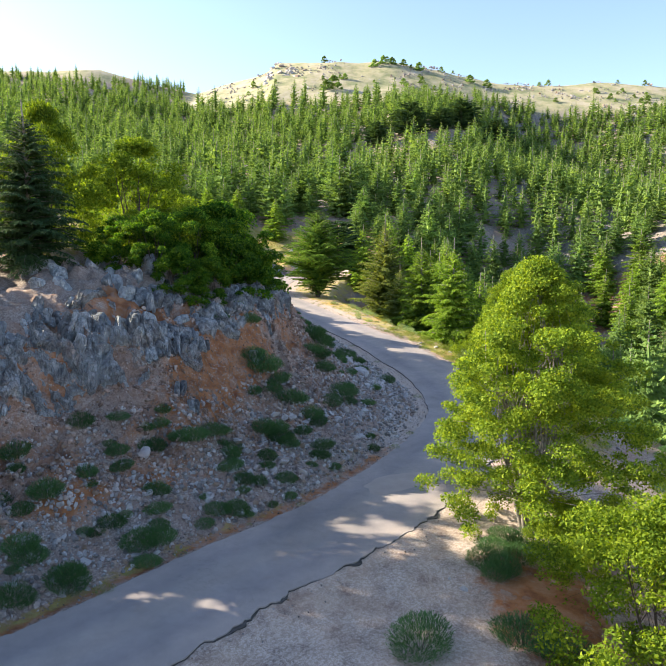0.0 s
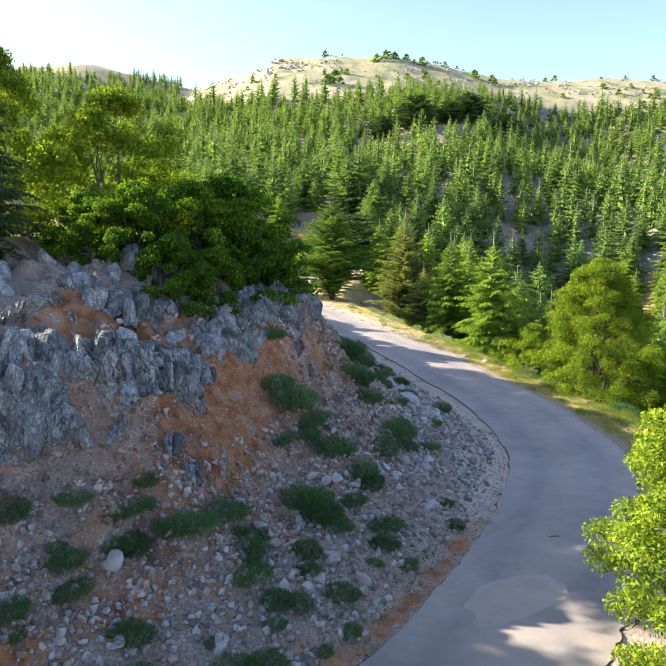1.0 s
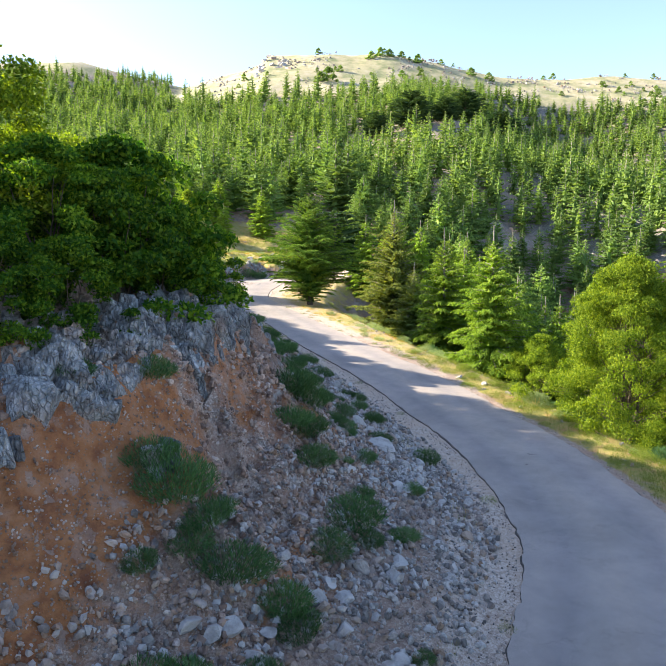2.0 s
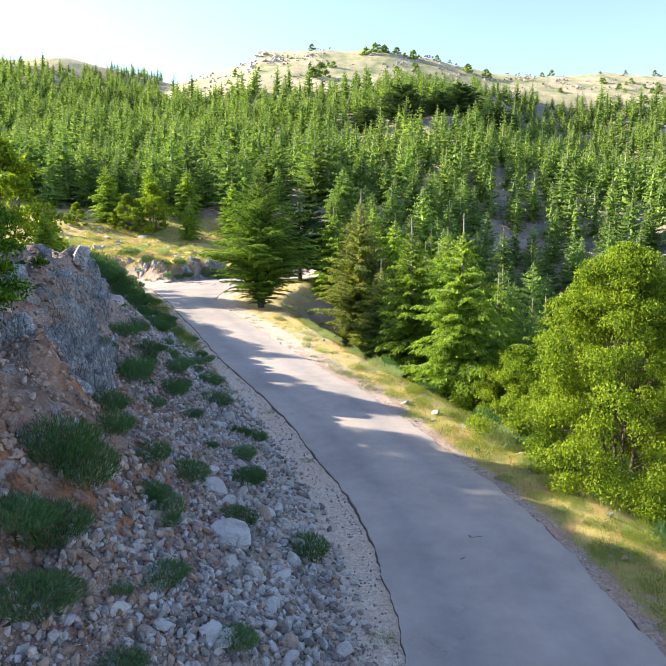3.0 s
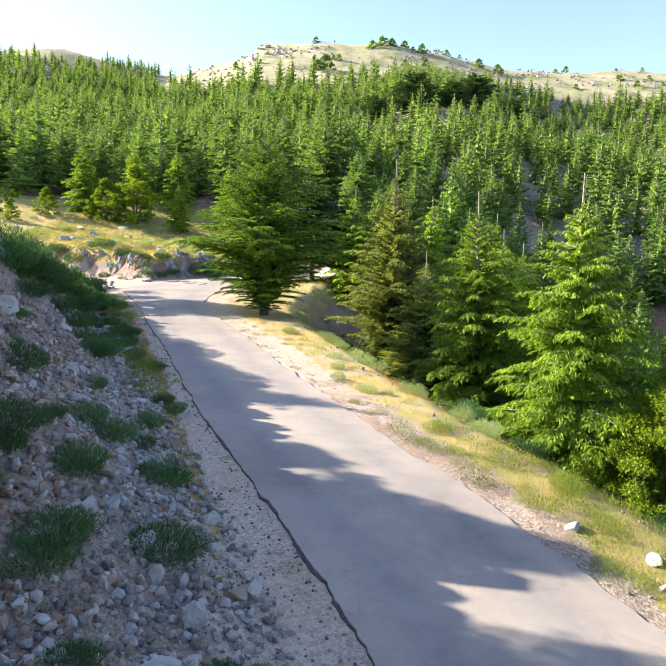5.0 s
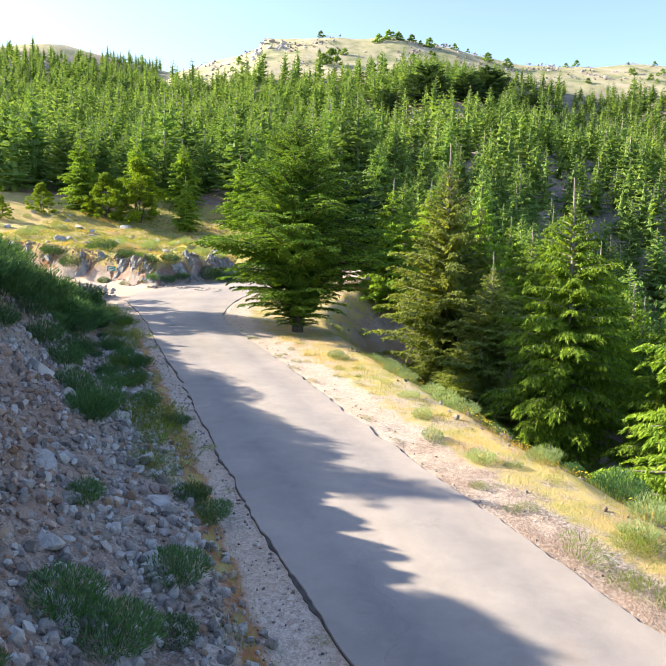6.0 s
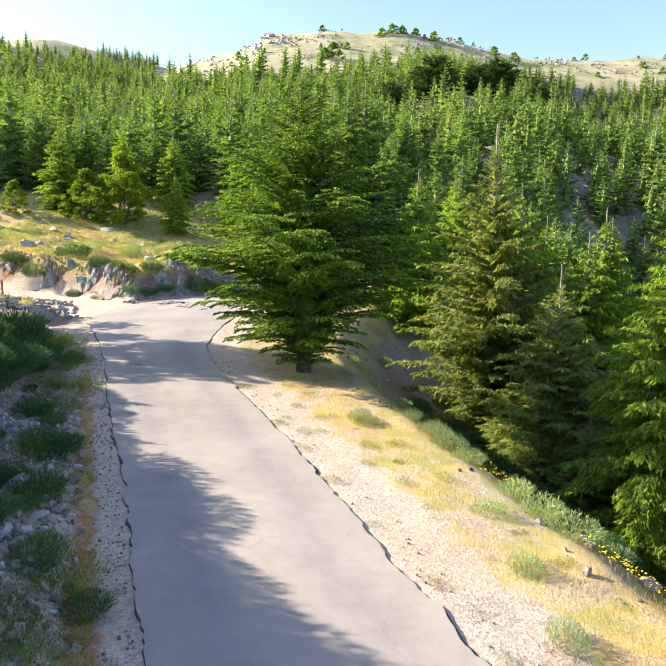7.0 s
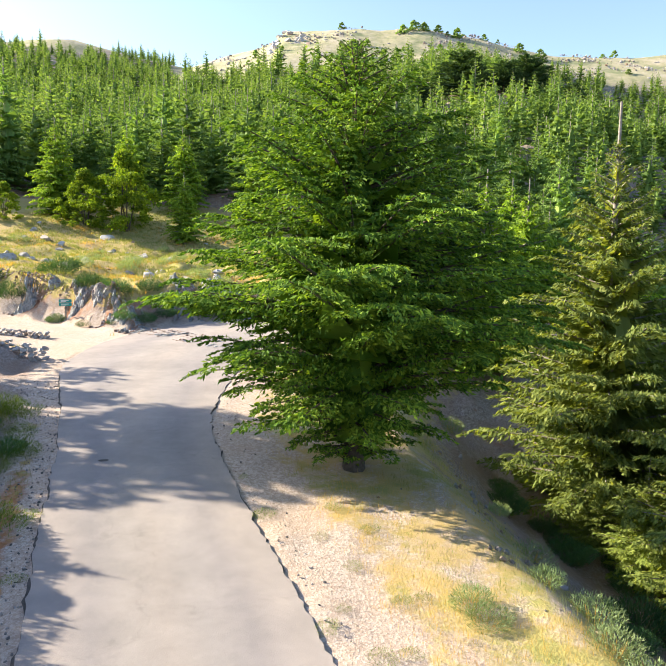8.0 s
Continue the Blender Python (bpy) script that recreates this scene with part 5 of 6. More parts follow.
def joined_stones(name, pts, sizes, seed, material, label, shape=(1.0, 0.8, 0.62)):
    """Rubble too small to pick apart."""
    rng = np.random.default_rng(seed)
    kinds = [rock_arrays(300 + i, 1, shape, 7, 0.6) for i in range(8)]
    z = ground(pts[:, 0], pts[:, 1])[0]
    vs, fs, n = [], [], 0
    for i in range(len(pts)):
        v, f = kinds[int(rng.integers(0, 8))]
        m = np.array(Euler(rng.uniform(0, 6.28, 3)).to_matrix())
        vs.append(v @ m.T * sizes[i] + np.array((pts[i, 0], pts[i, 1], z[i] + 0.25 * sizes[i])))
        fs.append(f + n)
        n += len(v)
    return tagged(new(name, mesh_of(name, np.vstack(vs), np.vstack(fs), material)), label, "rubble", kind="stuff")


def cells(u, v, seed):
    """Nearest jittered cell: its random value, a second one, the offset from its centre and the gap to the next cell."""
    iu, iv = np.floor(u), np.floor(v)
    f1, f2 = np.full(u.shape, 9.0), np.full(u.shape, 9.0)
    r1, r2, du, dv = (np.zeros(u.shape) for _ in range(4))
    for a in (-1, 0, 1):
        for b in (-1, 0, 1):
            cu, cv = iu + a, iv + b
            x, y = u - cu - lattice(cu, cv, seed), v - cv - lattice(cu, cv, seed + 1)
            d = np.hypot(x, y)
            nearer = d < f1
            f2 = np.where(nearer, f1, np.minimum(f2, d))
            r1, r2 = np.where(nearer, lattice(cu, cv, seed + 2), r1), np.where(nearer, lattice(cu, cv, seed + 3), r2)
            du, dv = np.where(nearer, x, du), np.where(nearer, y, dv)
            f1 = np.where(nearer, d, f1)
    return r1, r2, du, dv, f2 - f1


def make_rock_face():
    """Bedrock that breaks out of the bank in upright, split blocks."""
    line = smooth_line(ROAD, 0.085)
    line = line[(line[:, 1] > 15) & (line[:, 1] < 82)]
    tg = unit(np.gradient(line[:, :2], axis=0))
    nrm = np.stack((-tg[:, 1], tg[:, 0]), -1)
    e = np.arange(6.9, 14.8, 0.065)
    P = line[:, None, :2] + nrm[:, None] * (line[:, 2][:, None] + e[None])[..., None]
    x, y = P[..., 0].ravel(), P[..., 1].ravel()
    E_, S = np.tile(e, len(line)), np.repeat(line[:, 1], len(e))
    z = ground(x, y)[0]
    out = np.repeat(nrm, len(e), 0)
    along = np.repeat(np.cumsum(np.full(len(line), 0.085)), len(e)) * np.interp(S, (20, 30, 50, 64), (0.85, 0.5, 0.5, 0.85))
    lo = np.interp(S, (15, 22, 34, 40, 50, 56, 80), (8.0, 8.3, 8.3, 9.4, 9.2, 7.3, 7.0))
    hi = np.interp(S, (15, 24, 36, 48, 56, 80), (12.5, 14.4, 13.5, 12.0, 10.4, 9.8))
    band = sstep(0, 0.7, E_ - lo) * sstep(0, 0.9, hi - E_)
    patch = fbm(x / 2.1, y / 2.1, 611, 3) + 0.16 * np.exp(-((E_ - lo - 1.5) / 1.1) ** 2) - 0.35 * np.exp(-(ochre_gap(x, y) / 1.25) ** 2) - 0.25 * np.exp(-(((x + 10.6) / 1.7) ** 2 + ((y - 34.3) / 0.9) ** 2))
    patch = patch + 0.07 * (1 - sstep(27, 32, S)) - 0.10 * sstep(36, 42, S) * (1 - sstep(50, 58, S))
    m = sstep(0.485, 0.56, patch) * band
    bedrock_sheet("rock_face", x, y, z, out, along, E_, m, len(e), len(line), 1.0, "fluted grey limestone bedrock breaking out of the bank")


def make_cut_face():
    """Bedrock in the faces cut below the meadow, along the turn-off and along the road's last bend."""
    for name, line, e0, e1, lo in (("cut_face_track", smooth_line([(*p, 0.0) for p in TRACK], 0.09), 3.7, 6.0, 14), ("cut_face_road", smooth_line(ROAD, 0.09), 0.7, 4.2, 0)):
        side = 1 if lo else -1
        if not lo:
            line = line[(line[:, 1] > 120.5) & (line[:, 1] < 128.5) & (line[:, 0] < 2)]
        else:
            line = line[lo:]
        tg = unit(np.gradient(line[:, :2], axis=0))
        nrm = np.stack((tg[:, 1], -tg[:, 0]), -1) * side
        e = np.arange(e0, e1, 0.075)
        P = line[:, None, :2] + nrm[:, None] * (line[:, 2][:, None] + e[None])[..., None]
        x, y = P[..., 0].ravel(), P[..., 1].ravel()
        E_ = np.tile(e, len(line))
        band = sstep(0, 0.3, E_ - e0) * sstep(0, 0.5, e1 - E_)
        m = sstep(0.47, 0.53, fbm(x / 1.1, y / 1.1, 671, 4)) * band
        bedrock_sheet(name, x, y, ground(x, y)[0], np.repeat(nrm, len(e), 0), np.repeat(np.arange(len(line)) * 0.09, len(e)), E_, m, len(e), len(line), 0.5, "broken grey-brown bedrock in the cutting below the meadow")


def bedrock_sheet(name, x, y, z, out, along, E_, m, w, rows, amp, label):
    """Split, tilted blocks raised from the ground towards -out, where the mask m is set."""
    warp = fbm(x / 0.6, y / 0.6, 620, 3) - 0.5
    lean = along + 0.28 * z + 0.5 * warp
    r, q, du, dv, gap = cells(lean / 0.62, (E_ * 1.3 + 0.5 * warp) / 1.05, 630)
    d = 0.62 * (r - 0.25) + 0.6 * (q - 0.5) * du + 0.55 * (r - 0.6) * dv - 0.25 * (1 - sstep(0.0, 0.18, gap))
    r, q, du, dv, gap = cells(lean / 0.20 + 7, (E_ * 1.3 + 0.3 * warp) / 0.40, 640)
    d = d + 0.20 * (r - 0.4) + 0.22 * (q - 0.5) * du + 0.16 * (r - 0.5) * dv - 0.10 * (1 - sstep(0.0, 0.2, gap))
    d = d + 0.035 * (fbm(lean / 0.12, E_ / 0.25, 650, 2) - 0.5)
    d = amp * (d + 0.12) * m - 0.30 * (1 - m)
    v = np.column_stack((x - out[:, 0] * 0.72 * d, y - out[:, 1] * 0.72 * d, z + 0.62 * d))
    i = (np.arange(rows - 1)[:, None] * w + np.arange(w - 1)[None]).ravel()
    quads = np.stack((i, i + 1, i + w + 1, i + w), -1)
    quads = quads[m[quads].max(1) > 0.02]
    used, back = np.unique(quads, return_inverse=True)
    tagged(new(name, mesh_of(name, v[used], back.reshape(-1, 4), BEDROCK)), label, "rock", kind="structure")


def make_scree():
    rng = np.random.default_rng(210)
    a, _ = bank_at(rng, 19000, 12, 48, 0.8, 7.6)
    b, _ = bank_at(rng, 19000, 44, 94, 1.2, 6.8)
    c, _ = bank_at(rng, 1700, 14, 75, 5.0, 12.0)
    p = np.vstack((c, bank_at(rng, 27000, 16, 80, 4.4, 11.5)[0]))
    p = p[ochre_gap(p[:, 0], p[:, 1]) > 0.7 + 0.9 * rng.random(len(p))]
    joined_stones("rubble", p, 0.025 + 0.17 * rng.random(len(p)) ** 3.8, 212, RED_RUBBLE, "broken reddish grey rock fragments in the steep bank", (0.8, 0.6, 1.05))
    p = bank_at(rng, 26000, 20, 42, 4.6, 11.0)[0]
    joined_stones("chips", p, 0.016 + 0.055 * rng.random(len(p)) ** 2, 213, RED_RUBBLE, "small reddish rock chips in the soil of the bank")
    p = np.vstack((a, b))
    joined_stones("scree", p, 0.03 + 0.17 * rng.random(len(p)) ** 3.2, 211, SCREE, "pale broken limestone scree below the bank")


def make_hill_stones():
    """Loose limestone strewn over the open summit."""
    rng = np.random.default_rng(221)
    p = np.column_stack((rng.uniform(-85, 230, 9000), rng.uniform(388, 470, 9000)))
    keep = (bare_hill(p[:, 0], p[:, 1]) > 0.7) & (rng.random(len(p)) < sstep(0.48, 0.66, fbm(p[:, 0] / 13, p[:, 1] / 9, 223, 4)))
    p = p[keep]
    joined_stones("summit_stones", p, 0.18 + 1.1 * rng.random(len(p)) ** 3, 222, SCREE, "pale limestone strewn over the open summit")


def make_cutting():
    """Broken rock and earth in the face cut below the meadow."""
    rng = np.random.default_rng(218)
    k = rng.integers(7, len(TLINE) - 2, 5200)
    tg = unit(TLINE[k + 1, :2] - TLINE[k - 1, :2])
    p = TLINE[k, :2] + np.stack((tg[:, 1], -tg[:, 0]), -1) * rng.uniform(3.6, 5.9, 5200)[:, None]
    joined_stones("cut_rubble", p, 0.03 + 0.15 * rng.random(len(p)) ** 2.6, 219, RED_RUBBLE, "broken brown rock in the cutting below the meadow")


def make_pebbles():
    rng = np.random.default_rng(215)
    k = rng.integers(0, len(FINE), 9000)
    k = k[(FINE[k, 1] > 12) & (FINE[k, 1] < 108)]
    sd = np.where(rng.random(len(k)) < 0.90, -1, 1)
    off = FINE[k, 2] + 0.12 + np.where(sd < 0, 1.9, 1.0) * rng.random(len(k)) ** 1.4
    p = FINE[k, :2] + FNORM[k] * (sd * off)[:, None]
    joined_stones("asphalt_crumbs", p[:120], 0.015 + 0.03 * rng.random(120), 216, TAR, "dark crumbs of broken asphalt along the edge")
    joined_stones("pebbles", p[120:], 0.015 + 0.05 * rng.random(len(p) - 120) ** 2, 217, SCREE, "pale pebbles on the gravel shoulder")


make_rock_face()
make_cut_face()
make_rocks()
make_scree()
make_cutting()
make_hill_stones()
make_pebbles()


# ---- low plants ----
def tuft_mesh(name, seed, n, r, h, thin, material, lean=0.6):
    """A clump of upright blades that fan out from the base."""
    rng = np.random.default_rng(seed)
    a = rng.uniform(0, 6.283, n)
    q = np.sqrt(rng.random(n))
    root = np.stack((np.cos(a) * q * r * 0.55, np.sin(a) * q * r * 0.55, 0 * a), -1)
    up = unit(np.stack((np.cos(a) * q * lean, np.sin(a) * q * lean, 1 + 0 * a), -1) + rng.normal(0, 0.16, (n, 3)))
    reach = h * (1.1 - 0.5 * q) * rng.random(n) ** 0.55
    u = unit(up + rng.normal(0, 0.35, (n, 3))) * (h * rng.uniform(0.05, 0.11, n))[:, None]
    c = root + up * reach[:, None]
    v = unit(np.cross(up, rng.normal(size=(n, 3)))) * (thin * rng.uniform(0.6, 1.4, n))[:, None]
    return mesh_of(name, *diamonds(c, u, v), material)


def stem_mesh(seed, n, r, h, material):
    rng = np.random.default_rng(seed)
    a = rng.uniform(0, 6.283, n)
    t = np.linspace(0, 1, 3)
    out = np.stack((np.cos(a), np.sin(a), 0 * a), -1) * (r * 0.5 * rng.uniform(0.3, 1, n))[:, None]
    pts = out[:, None] * (0.4 + 0.9 * t)[None, :, None] + UP * (h * 0.75 * t - 0.08)[None, :, None]
    return mesh_of("stem", *tubes(pts, np.tile(np.array((0.012, 0.008, 0.003)), (n, 1)), 3), material)


SHRUBS = [(tuft_mesh("foliage", 400 + i, 3200, 0.80, 0.78, 0.0075, SHRUB_LEAF, 0.85), stem_mesh(405 + i, 9, 0.6, 0.7, BARK)) for i in range(4)]
TUFTS = [(tuft_mesh("foliage", 460 + i, 700, 0.6, 0.5, 0.005, GREEN_TUFT, 0.75), stem_mesh(465 + i, 5, 0.5, 0.35, GREEN_TUFT)) for i in range(2)]
SAGES = [(tuft_mesh("foliage", 410 + i, 1500, 0.55, 0.6, 0.006, SAGE_LEAF, 0.75), stem_mesh(415 + i, 7, 0.4, 0.55, STRAW)) for i in range(3)]


def plant(name, me, x, y, size, rng, label, category, group):
    ob = new(name)
    put("foliage", me[0], ob)
    put("woody_base", me[1], ob)
    z = float(height(x, y)[0])
    ob.matrix_basis = Matrix.LocRotScale((x, y, z - 0.06), Euler((rng.normal(0, 0.1), rng.normal(0, 0.1), rng.uniform(0, 6.28))), (size * rng.uniform(0.85, 1.3), size * rng.uniform(0.85, 1.3), size * rng.uniform(0.8, 1.15)))
    return tagged(ob, label, category, group)


BROOM_A = ((-4.7, 37.4, 1.3), (-4, 37, 1.6), (-3.1, 36.8, 1.2), (-3.5, 36.2, 1.1), (-2.4, 36, 1.3), (-1.2, 36, 1.3), (-0.8, 35.4, 1), (-3.6, 32.7, 1.2), (-3, 32.9, 1.1), (-2.3, 32, 1), (-2.7, 32.4, 1.2), (-7.2, 29.2, 0.9), (-6.6, 29.3, 1.1), (-5.8, 30.4, 1.1), (-5.4, 30.4, 0.8), (-0.5, 32.6, 0.9), (-8.2, 30.3, 0.7), (-9.8, 28.7, 0.9), (-9.4, 27.2, 0.8), (-4, 28, 0.8), (-9, 26.6, 0.8), (-5.1, 39.3, 1), (-6.6, 37.4, 0.9), (-4.3, 34.9, 0.8), (0.6, 40.5, 1.4), (-0.1, 38.8, 1.2), (-11.1, 27.7, 0.9), (-7.4, 26, 0.8), (-10.9, 23.5, 1.2), (-7.1, 22.7, 1.2), (-10.7, 21, 1))
BROOM_B = ((-8.4, 23.4, 0.9), (-10, 18.9, 1.2), (-8.8, 20.1, 0.9), (-12.7, 25, 0.9), (-1.4, 43.4, 1.5), (-0.9, 43.9, 1.3), (-1.5, 45.6, 1.4), (-5, 61.6, 1.3), (-4.4, 57, 1.2), (-3.4, 58.7, 1.3), (-2.4, 51.7, 1.2), (-0.4, 49.6, 1.1), (0.5, 50.2, 1.1), (-2.1, 59.6, 1.2), (-0.6, 61.3, 1.2), (1.6, 58.2, 0.8), (1.5, 55.2, 1), (2, 52, 0.9), (1.2, 44.5, 0.9), (4.2, 48.8, 1), (-0.6, 42.3, 1.4), (0.5, 43.6, 0.6), (-1.4, 49.2, 1.2), (-3.3, 57.1, 1.2), (-0.9, 45.7, 1.3), (0, 47.6, 0.8), (2.9, 43.6, 0.8), (-2, 58.8, 1), (-3.3, 66.1, 1), (-1.5, 64.6, 1.1), (-0.8, 56.9, 0.8))
BROOM_C = ((1.1, 58.2, 0.7), (-3, 72.1, 1), (-9, 86.1, 1.2), (-6.8, 75.1, 1.1), (-5.8, 66.5, 1.2), (-10.4, 80.4, 1.3), (-11, 84.9, 1.2), (-14.5, 98.4, 1.2), (-10.4, 77.1, 1.2), (-2.8, 62.5, 1.3), (-4, 62, 1.3), (-9.4, 86.4, 1.1), (-8.2, 83.3, 1.2), (-8.5, 81.4, 1.1), (-7.4, 77.6, 1.1), (-6.8, 80, 1), (-6.9, 75, 1.2), (-8.5, 77.9, 1.2), (-3.6, 72.8, 0.8), (-5.4, 78.9, 0.9), (-13.7, 89.8, 1.3), (-12.7, 89.7, 1.3), (-11.3, 89.8, 1.1), (-16.6, 100.6, 1.2), (-13.2, 97.9, 1.1), (-9.6, 80.2, 1.2))
SCREE_SHRUBS = BROOM_A + BROOM_B + BROOM_C


def make_shrubs():
    rng = np.random.default_rng(420)
    grp = "dark shrubs on the bank"
    for n, lo, hi, e0, e1 in ((52, 13, 26, 0.6, 7.0), (12, 26, 34, 0.5, 5.5), (8, 36, 52, 2.6, 6.0), (14, 54, 76, 2.0, 7.0), (14, 74, 99, 2.2, 7.5), (14, 84, 104, 1.2, 5.0)):
        p, _ = bank_at(rng, n, lo, hi, e0, e1)
        for x, y in p:
            plant("shrub", SHRUBS[int(rng.integers(0, 4))], x, y, rng.uniform(0.35, 0.85), rng, "small dark green broom shrub growing from the scree", "shrub", grp)
    for x, y, s in SCREE_SHRUBS:
        plant("shrub", SHRUBS[int(rng.integers(0, 4))], x, y, 0.84 * s * rng.uniform(0.85, 1.15), rng, "dark green broom shrub growing from the scree", "shrub", grp)
    for i in range(38):
        y = 78 + 22 * (i + rng.random()) / 38
        plant("shrub", SHRUBS[int(rng.integers(0, 4))], np.interp(y, (78, 90, 100), (-12.0, -14.6, -16.6)) + rng.normal(0, 0.7), y, rng.uniform(1.5, 2.3), rng, "tall dark green broom shrub on the crest of the bank", "shrub", grp)
    for k in rng.choice(np.nonzero((LINE[:, 1] > 74) & (LINE[:, 1] < 104))[0], 60):
        r = LINE[k, 2] + rng.uniform(1.0, 2.6)
        plant("grass_tuft", TUFTS[int(rng.integers(0, 2))], LINE[k, 0] - TANG[k, 1] * r, LINE[k, 1] + TANG[k, 0] * r, rng.uniform(0.7, 1.5), rng, "green grass clump at the foot of the bank", "plant", "green clumps at the foot of the bank")
    for i in range(34):
        x, y = rng.uniform(-46, -8), rng.uniform(126, 150)
        plant("sage_tuft", SAGES[int(rng.integers(0, 3))], x, y, rng.uniform(0.8, 2.0), rng, "green herb clump in the dry meadow", "plant", "green clumps in the meadow")
    for x, y, s in ((-25.5, 130.0, 2.4), (-21.5, 125.6, 1.6), (-19.2, 124.9, 1.5), (-27.5, 126.4, 1.8), (-13.2, 127.2, 2.0), (-11.4, 127.8, 1.8), (-17.0, 125.6, 1.6), (-30.0, 127.5, 1.8), (-20.9, 123.2, 0.8), (-23.3, 124.0, 0.9), (-17.8, 122.4, 0.9), (-16.7, 123.2, 1.1), (-15.6, 124.5, 1.2), (-18.6, 122.5, 0.7)):
        plant("shrub", SHRUBS[int(rng.integers(0, 4))], x, y, s, rng, "green shrub at the edge of the meadow", "shrub", "shrubs of the meadow")
    verge = "grey-green tufts along the verge"
    for i in range(34):
        k = int(rng.integers(60, len(LINE) - 60))
        if not 36 < LINE[k, 1] < 104:
            continue
        r = LINE[k, 2] + rng.uniform(2.0, 5.5)
        x, y = LINE[k, 0] + TANG[k, 1] * r, LINE[k, 1] - TANG[k, 0] * r
        plant("sage_tuft", SAGES[int(rng.integers(0, 3))], x, y, rng.uniform(0.5, 1.2), rng, "grey-green sage tuft in the dry grass", "plant", verge)
    for x, y, s in ((4.6, 84.4, 1.4), (5.1, 83.6, 1.5), (4.2, 85.4, 1.2), (3.4, 88.0, 1.0), (3.0, 89.2, 1.1), (2.6, 90.2, 1.0), (6.4, 77.2, 1.1), (4.3, 76.7, 0.8), (3.1, 78.5, 0.8)):
        plant("sage_tuft", SAGES[int(rng.integers(0, 3))], x, y, s, rng, "tall grey-green sage clump beside the road", "plant", verge)
    for x, y, s in ((2.5, 17.3, 1.2), (5.6, 17.5, 1.3), (6.6, 17.0, 1.0), (5.4, 22.0, 0.8), (6.0, 21.4, 0.9), (6.0, 22.8, 0.8), (6.8, 22.2, 1.0), (7.4, 23.0, 1.0), (5.6, 21.0, 0.8), (6.6, 23.6, 0.8)):
        plant("shrub", SHRUBS[int(rng.integers(0, 4))], x, y, s, rng, "green shrub on the gravel pull-off", "shrub", "shrubs on the pull-off")


def make_grass():
    rng = np.random.default_rng(430)
    n = 260000
    x, y = rng.uniform(-40, 24, n), rng.uniform(30, 164, n)
    g = ground(x, y)[1]
    ok = (rng.random(n) < sstep(0.25, 0.7, g + (fbm(x / 1.5, y / 1.5, 77) - 0.5) * 0.9)) & (np.abs(x - np.interp(y, (30, 90, 150), (6, -2, -12))) < 34)
    d, k, _ = from_line(x, y, LINE)
    ok &= np.abs(d) > LINE[k, 2] + 0.12
    far = y > 112
    ok &= ~far | (rng.random(n) < 0.5)
    x, y, far = x[ok], y[ok], far[ok]
    z = ground(x, y)[0]
    for name, mat, lab, pick in (("dry_grass", STRAW, "straw-coloured dry grass along the road and meadow", 0), ("green_grass", GREEN_GRASS, "yellow-green grass among the dry stalks", 1)):
        m = (fbm(x / 3.0, y / 3.0, 88, 3) + 0.18 * far + 0.26 * (y < 70) + rng.normal(0, 0.06, len(x)) > 0.52) == bool(pick)
        cx, cy, cz, cf = x[m], y[m], z[m], far[m]
        cx, cy, cz, cf = (np.repeat(v, 5) for v in (cx, cy, cz, cf))
        k = len(cx)
        up = unit(np.stack((rng.normal(0, 0.22, k), rng.normal(0, 0.22, k), np.ones(k)), -1))
        ln = rng.uniform(0.04, 0.13, k) * (1 + 0.5 * cf) * np.where(cy < 70, 1.5, 1.0)
        c = np.stack((cx + rng.normal(0, 0.11, k), cy + rng.normal(0, 0.11, k), cz), -1) + up * (ln * 0.8)[:, None]
        v = unit(np.cross(up, rng.normal(size=(k, 3)))) * (rng.uniform(0.002, 0.0045, k) * (1 + 3.5 * cf))[:, None]
        tagged(new(name, mesh_of(name, *diamonds(c, up * ln[:, None], v), mat)), lab, "grass", kind="stuff")


def make_undergrowth():
    """Stones and shrubs where the verge breaks off into the trees."""
    rng = np.random.default_rng(440)
    k = rng.choice(np.nonzero((LINE[:, 1] > 34) & (LINE[:, 1] < 106))[0], 900)
    edge = np.interp(LINE[k, 1], (34, 44, 60, 75, 90, 101, 112), (3.4, 2.2, 3.2, 4.0, 5.2, 7.0, 8.0)) + LINE[k, 2]
    off = edge + rng.normal(1.2, 1.3, 900)
    p = LINE[k, :2] + np.stack((TANG[k, 1], -TANG[k, 0]), -1) * off[:, None]
    joined_stones("verge_rubble", p[:360], 0.04 + 0.16 * rng.random(360) ** 3, 441, SCREE, "pale stones where the verge falls away")
    for x, y in p[700:720]:
        plant("sage_tuft", SAGES[int(rng.integers(0, 3))], x, y, rng.uniform(0.6, 1.4), rng, "grey-green sage tuft in the dry grass", "plant", "grey-green tufts along the verge")
    for x, y in p[760:814]:
        plant("shrub", SHRUBS[int(rng.integers(0, 4))], x + 2.0 + 5.5 * rng.random() ** 1.3, y - 0.3, rng.uniform(0.7, 1.6), rng, "green shrub below the edge of the verge", "shrub", "shrubs below the verge")


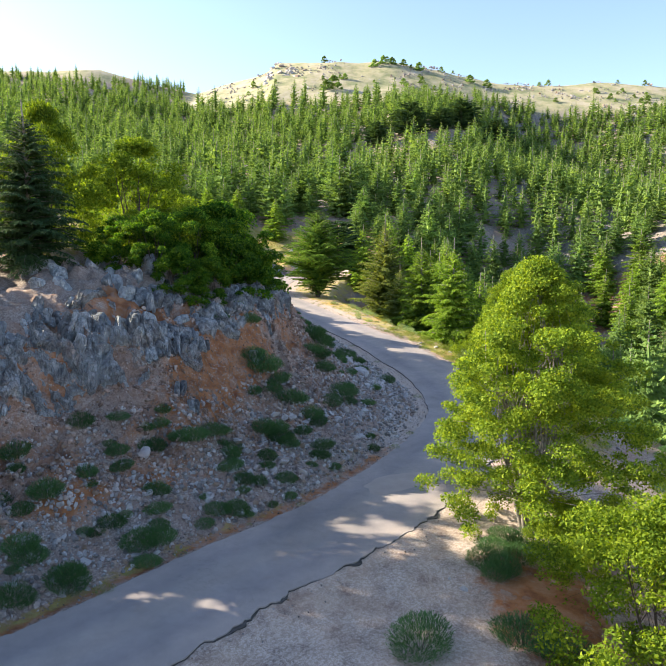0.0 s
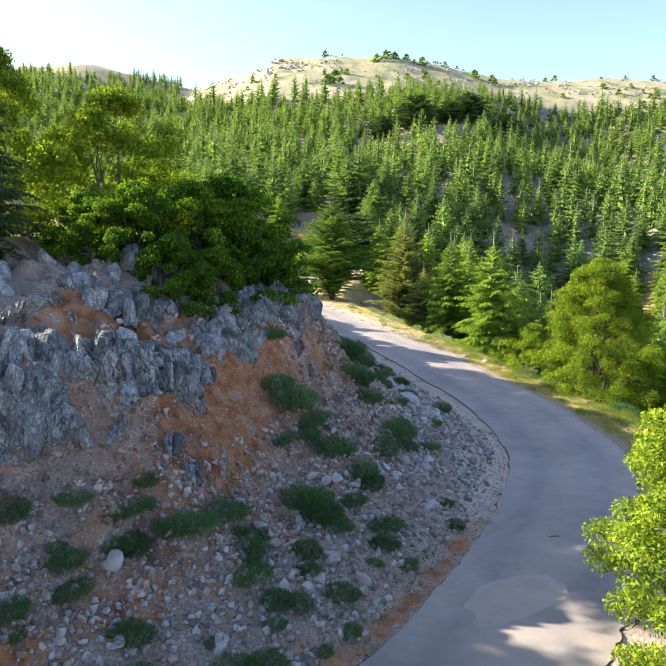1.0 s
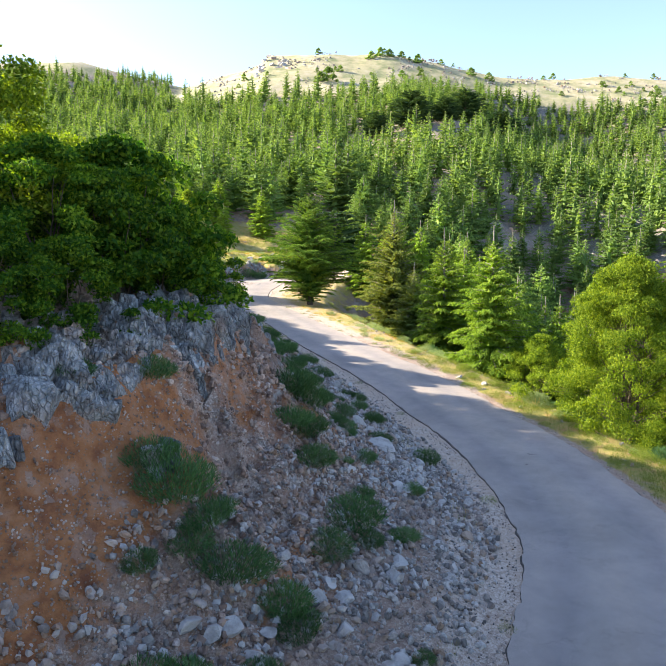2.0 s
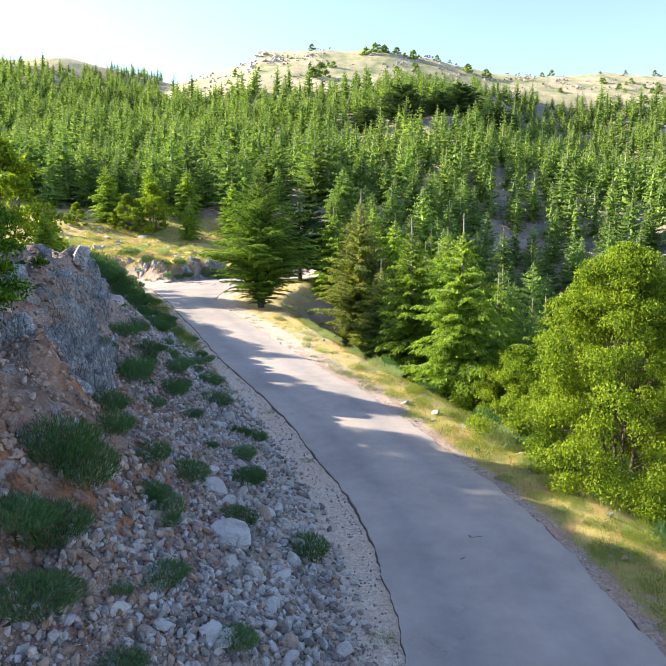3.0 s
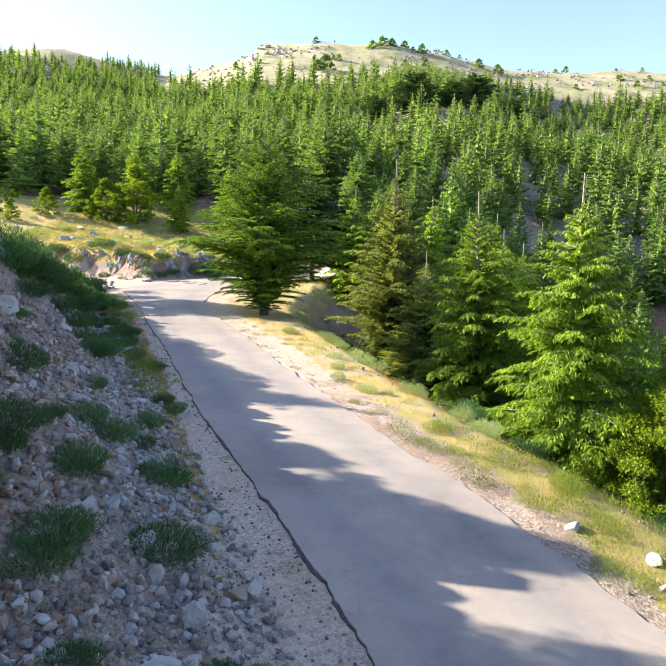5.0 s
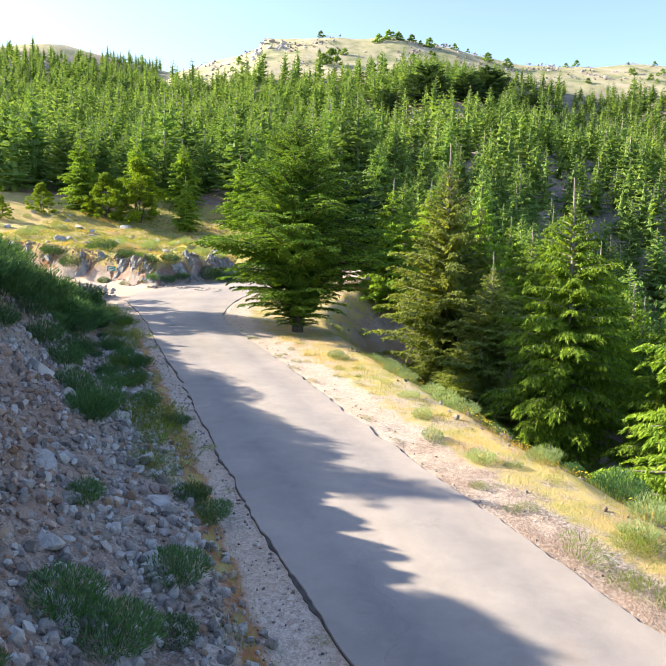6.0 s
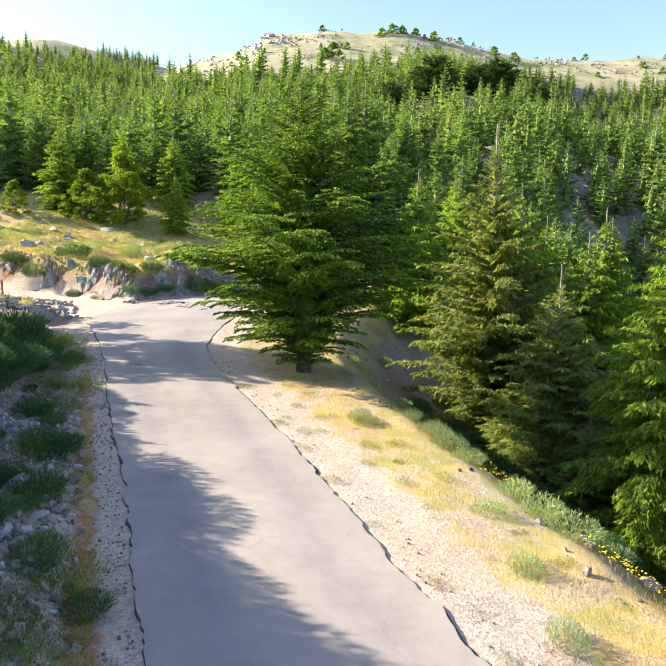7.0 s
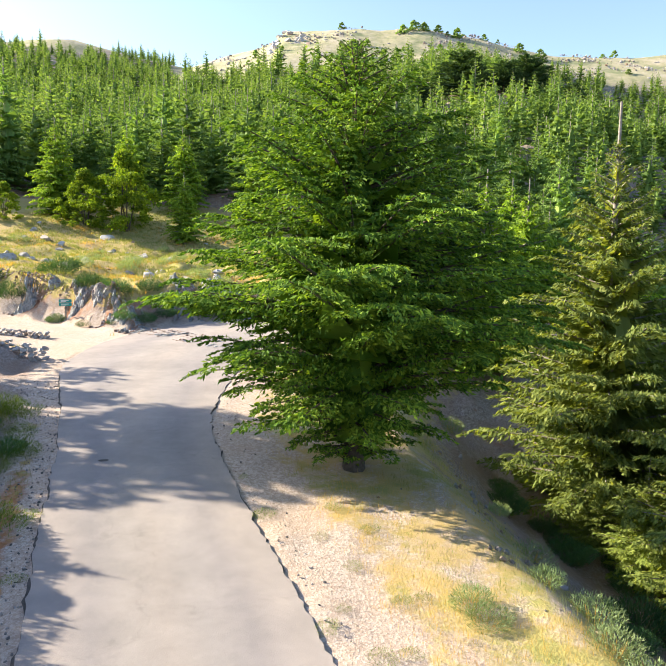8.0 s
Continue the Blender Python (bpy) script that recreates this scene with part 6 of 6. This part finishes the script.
def make_flowers():
    """Yellow flower heads in the verge grass."""
    rng = np.random.default_rng(450)
    spots = np.array(((9.6, 76.0), (8.6, 78.6), (7.6, 80.6), (5.9, 81.8), (4.4, 86.6), (10.6, 73.0)))
    p = spots[rng.integers(0, len(spots), 700)] + rng.normal(0, 0.55, (700, 2))
    z = ground(p[:, 0], p[:, 1])[0]
    c = np.column_stack((p, z + rng.uniform(0.2, 0.42, 700)))
    a = rng.uniform(0, 6.28, 700)
    u = np.stack((np.cos(a), np.sin(a), 0 * a + 0.3), -1) * 0.026
    v = np.stack((-np.sin(a), np.cos(a), 0 * a + 0.2), -1) * 0.026
    tagged(new("yellow_flowers", mesh_of("yellow_flowers", *diamonds(c, u, v), YELLOW)), "small yellow flowers in the verge grass", "flowers", kind="stuff")
    for k in np.nonzero((LINE[:, 1] > 74) & (LINE[:, 1] < 97))[0][::5]:
        if rng.random() < 0.6:
            r = LINE[k, 2] + rng.uniform(0.12, 0.35)
            plant("grass_tuft", TUFTS[int(rng.integers(0, 2))], LINE[k, 0] + TANG[k, 1] * r, LINE[k, 1] - TANG[k, 0] * r, rng.uniform(0.3, 0.6), rng, "small green tuft at the asphalt edge", "plant", "green tufts at the asphalt edge")
    for k in rng.choice(np.nonzero((LINE[:, 1] > 38) & (LINE[:, 1] < 96) & ((LINE[:, 1] < 70) | (np.arange(len(LINE)) % 3 == 0)))[0], 190):
        r = LINE[k, 2] + 0.5 + 3.2 * rng.random() ** 0.8
        plant("grass_tuft", TUFTS[int(rng.integers(0, 2))], LINE[k, 0] + TANG[k, 1] * r, LINE[k, 1] - TANG[k, 0] * r, rng.uniform(0.4, 1.0) * (1.2 if LINE[k, 1] < 70 else 0.6), rng, "yellow-green grass clump in the verge", "plant", "green clumps in the verge")
    for k in np.nonzero((LINE[:, 1] > 18) & (LINE[:, 1] < 96))[0][::6]:
        if rng.random() < 0.45:
            r = LINE[k, 2] + rng.uniform(0.12, 0.5)
            plant("grass_tuft", TUFTS[int(rng.integers(0, 2))], LINE[k, 0] - TANG[k, 1] * r, LINE[k, 1] + TANG[k, 0] * r, rng.uniform(0.3, 0.7), rng, "small dark tuft at the asphalt edge", "plant", "green tufts at the asphalt edge")


make_flowers()
make_shrubs()
make_undergrowth()
make_grass()


# ---- small built things ----
def dry_wall(points, high, label, seed):
    rng = np.random.default_rng(seed)
    line = smooth_line(points, 0.42)
    x0, y0 = line[0, :2]
    z0 = float(height(x0, y0)[0])
    wall = thing("stone_wall", pose(x0, y0, z0), label, "wall")
    rows = max(1, round(high / 0.24))
    for px, py in line[:, :2]:
        zb = float(height(px, py)[0]) - z0
        for row in range(rows):
            for lat in (-0.2, 0.2):
                ob = put("stone", STONES[int(rng.integers(0, 6))], wall)
                s = rng.uniform(0.18, 0.30)
                ob.matrix_basis = Matrix.LocRotScale((px - x0 + rng.normal(0, 0.06), py - y0 + lat + rng.normal(0, 0.05), zb + 0.08 + row * 0.22), Euler((rng.normal(0, 0.25), rng.normal(0, 0.25), rng.uniform(0, 6.28))), (s * 1.1, s, s))


dry_wall([(-25.5, 110.6), (-21.5, 111.4), (-18.2, 111.0)], 0.75, "low dry-stone wall beside the dirt turn-off", 501)
dry_wall([(-31.0, 117.6), (-26.0, 117.9), (-21.0, 117.4)], 0.4, "low row of stones edging the dirt turn-off", 502)


def make_sign():
    x, y = -22.4, 123.6
    z = float(height(x, y)[0])
    sign = thing("direction_sign", pose(x, y, z, 0, 0, 14), "small teal direction sign on a dark post", "sign")
    bm = bmesh.new()
    box(bm, -0.04, 0.04, -0.04, 0.04, -0.3, 1.75)
    part("post", bm, STEEL, sign, "dark square post")
    for z0 in (1.28, 1.53):
        bm = bmesh.new()
        box(bm, -0.42, 0.42, -0.075, -0.045, z0, z0 + 0.22)
        plate = part("plate", bm, TEAL, sign, "teal painted plate")
        for w0, w1, h0 in ((-0.30, 0.22, 0.12), (-0.30, 0.05, 0.05)):
            bm = bmesh.new()
            box(bm, w0, w1, -0.081, -0.074, z0 + h0, z0 + h0 + 0.04)
            part("bar", bm, WHITE, plate, "white painted bar")


def make_fence():
    x, y = -27.6, 120.3
    z = float(height(x, y)[0])
    fence = thing("wooden_fence", pose(x, y, z, 0, 0, 172), "low reddish wooden rail fence by the turn-off", "fence")
    for i in range(5):
        bm = bmesh.new()
        dz = float(height(x - 1.9 * i, y + 0.27 * i)[0]) - z
        box(bm, 1.9 * i - 0.06, 1.9 * i + 0.06, -0.06, 0.06, dz - 0.3, dz + 1.25)
        part("post", bm, WOOD, fence)
        if i:
            for h in (0.55, 1.05):
                p = np.array(((1.9 * (i - 1), 0.05, dz0 + h), (1.9 * i, 0.05, dz + h)))
                v, f = tubes(np.linspace(p[0], p[1], 3)[None], np.full((1, 3), 0.05), 6)
                put("rail", mesh_of("rail", v, f, WOOD), fence)
        dz0 = dz


make_sign()
make_fence()
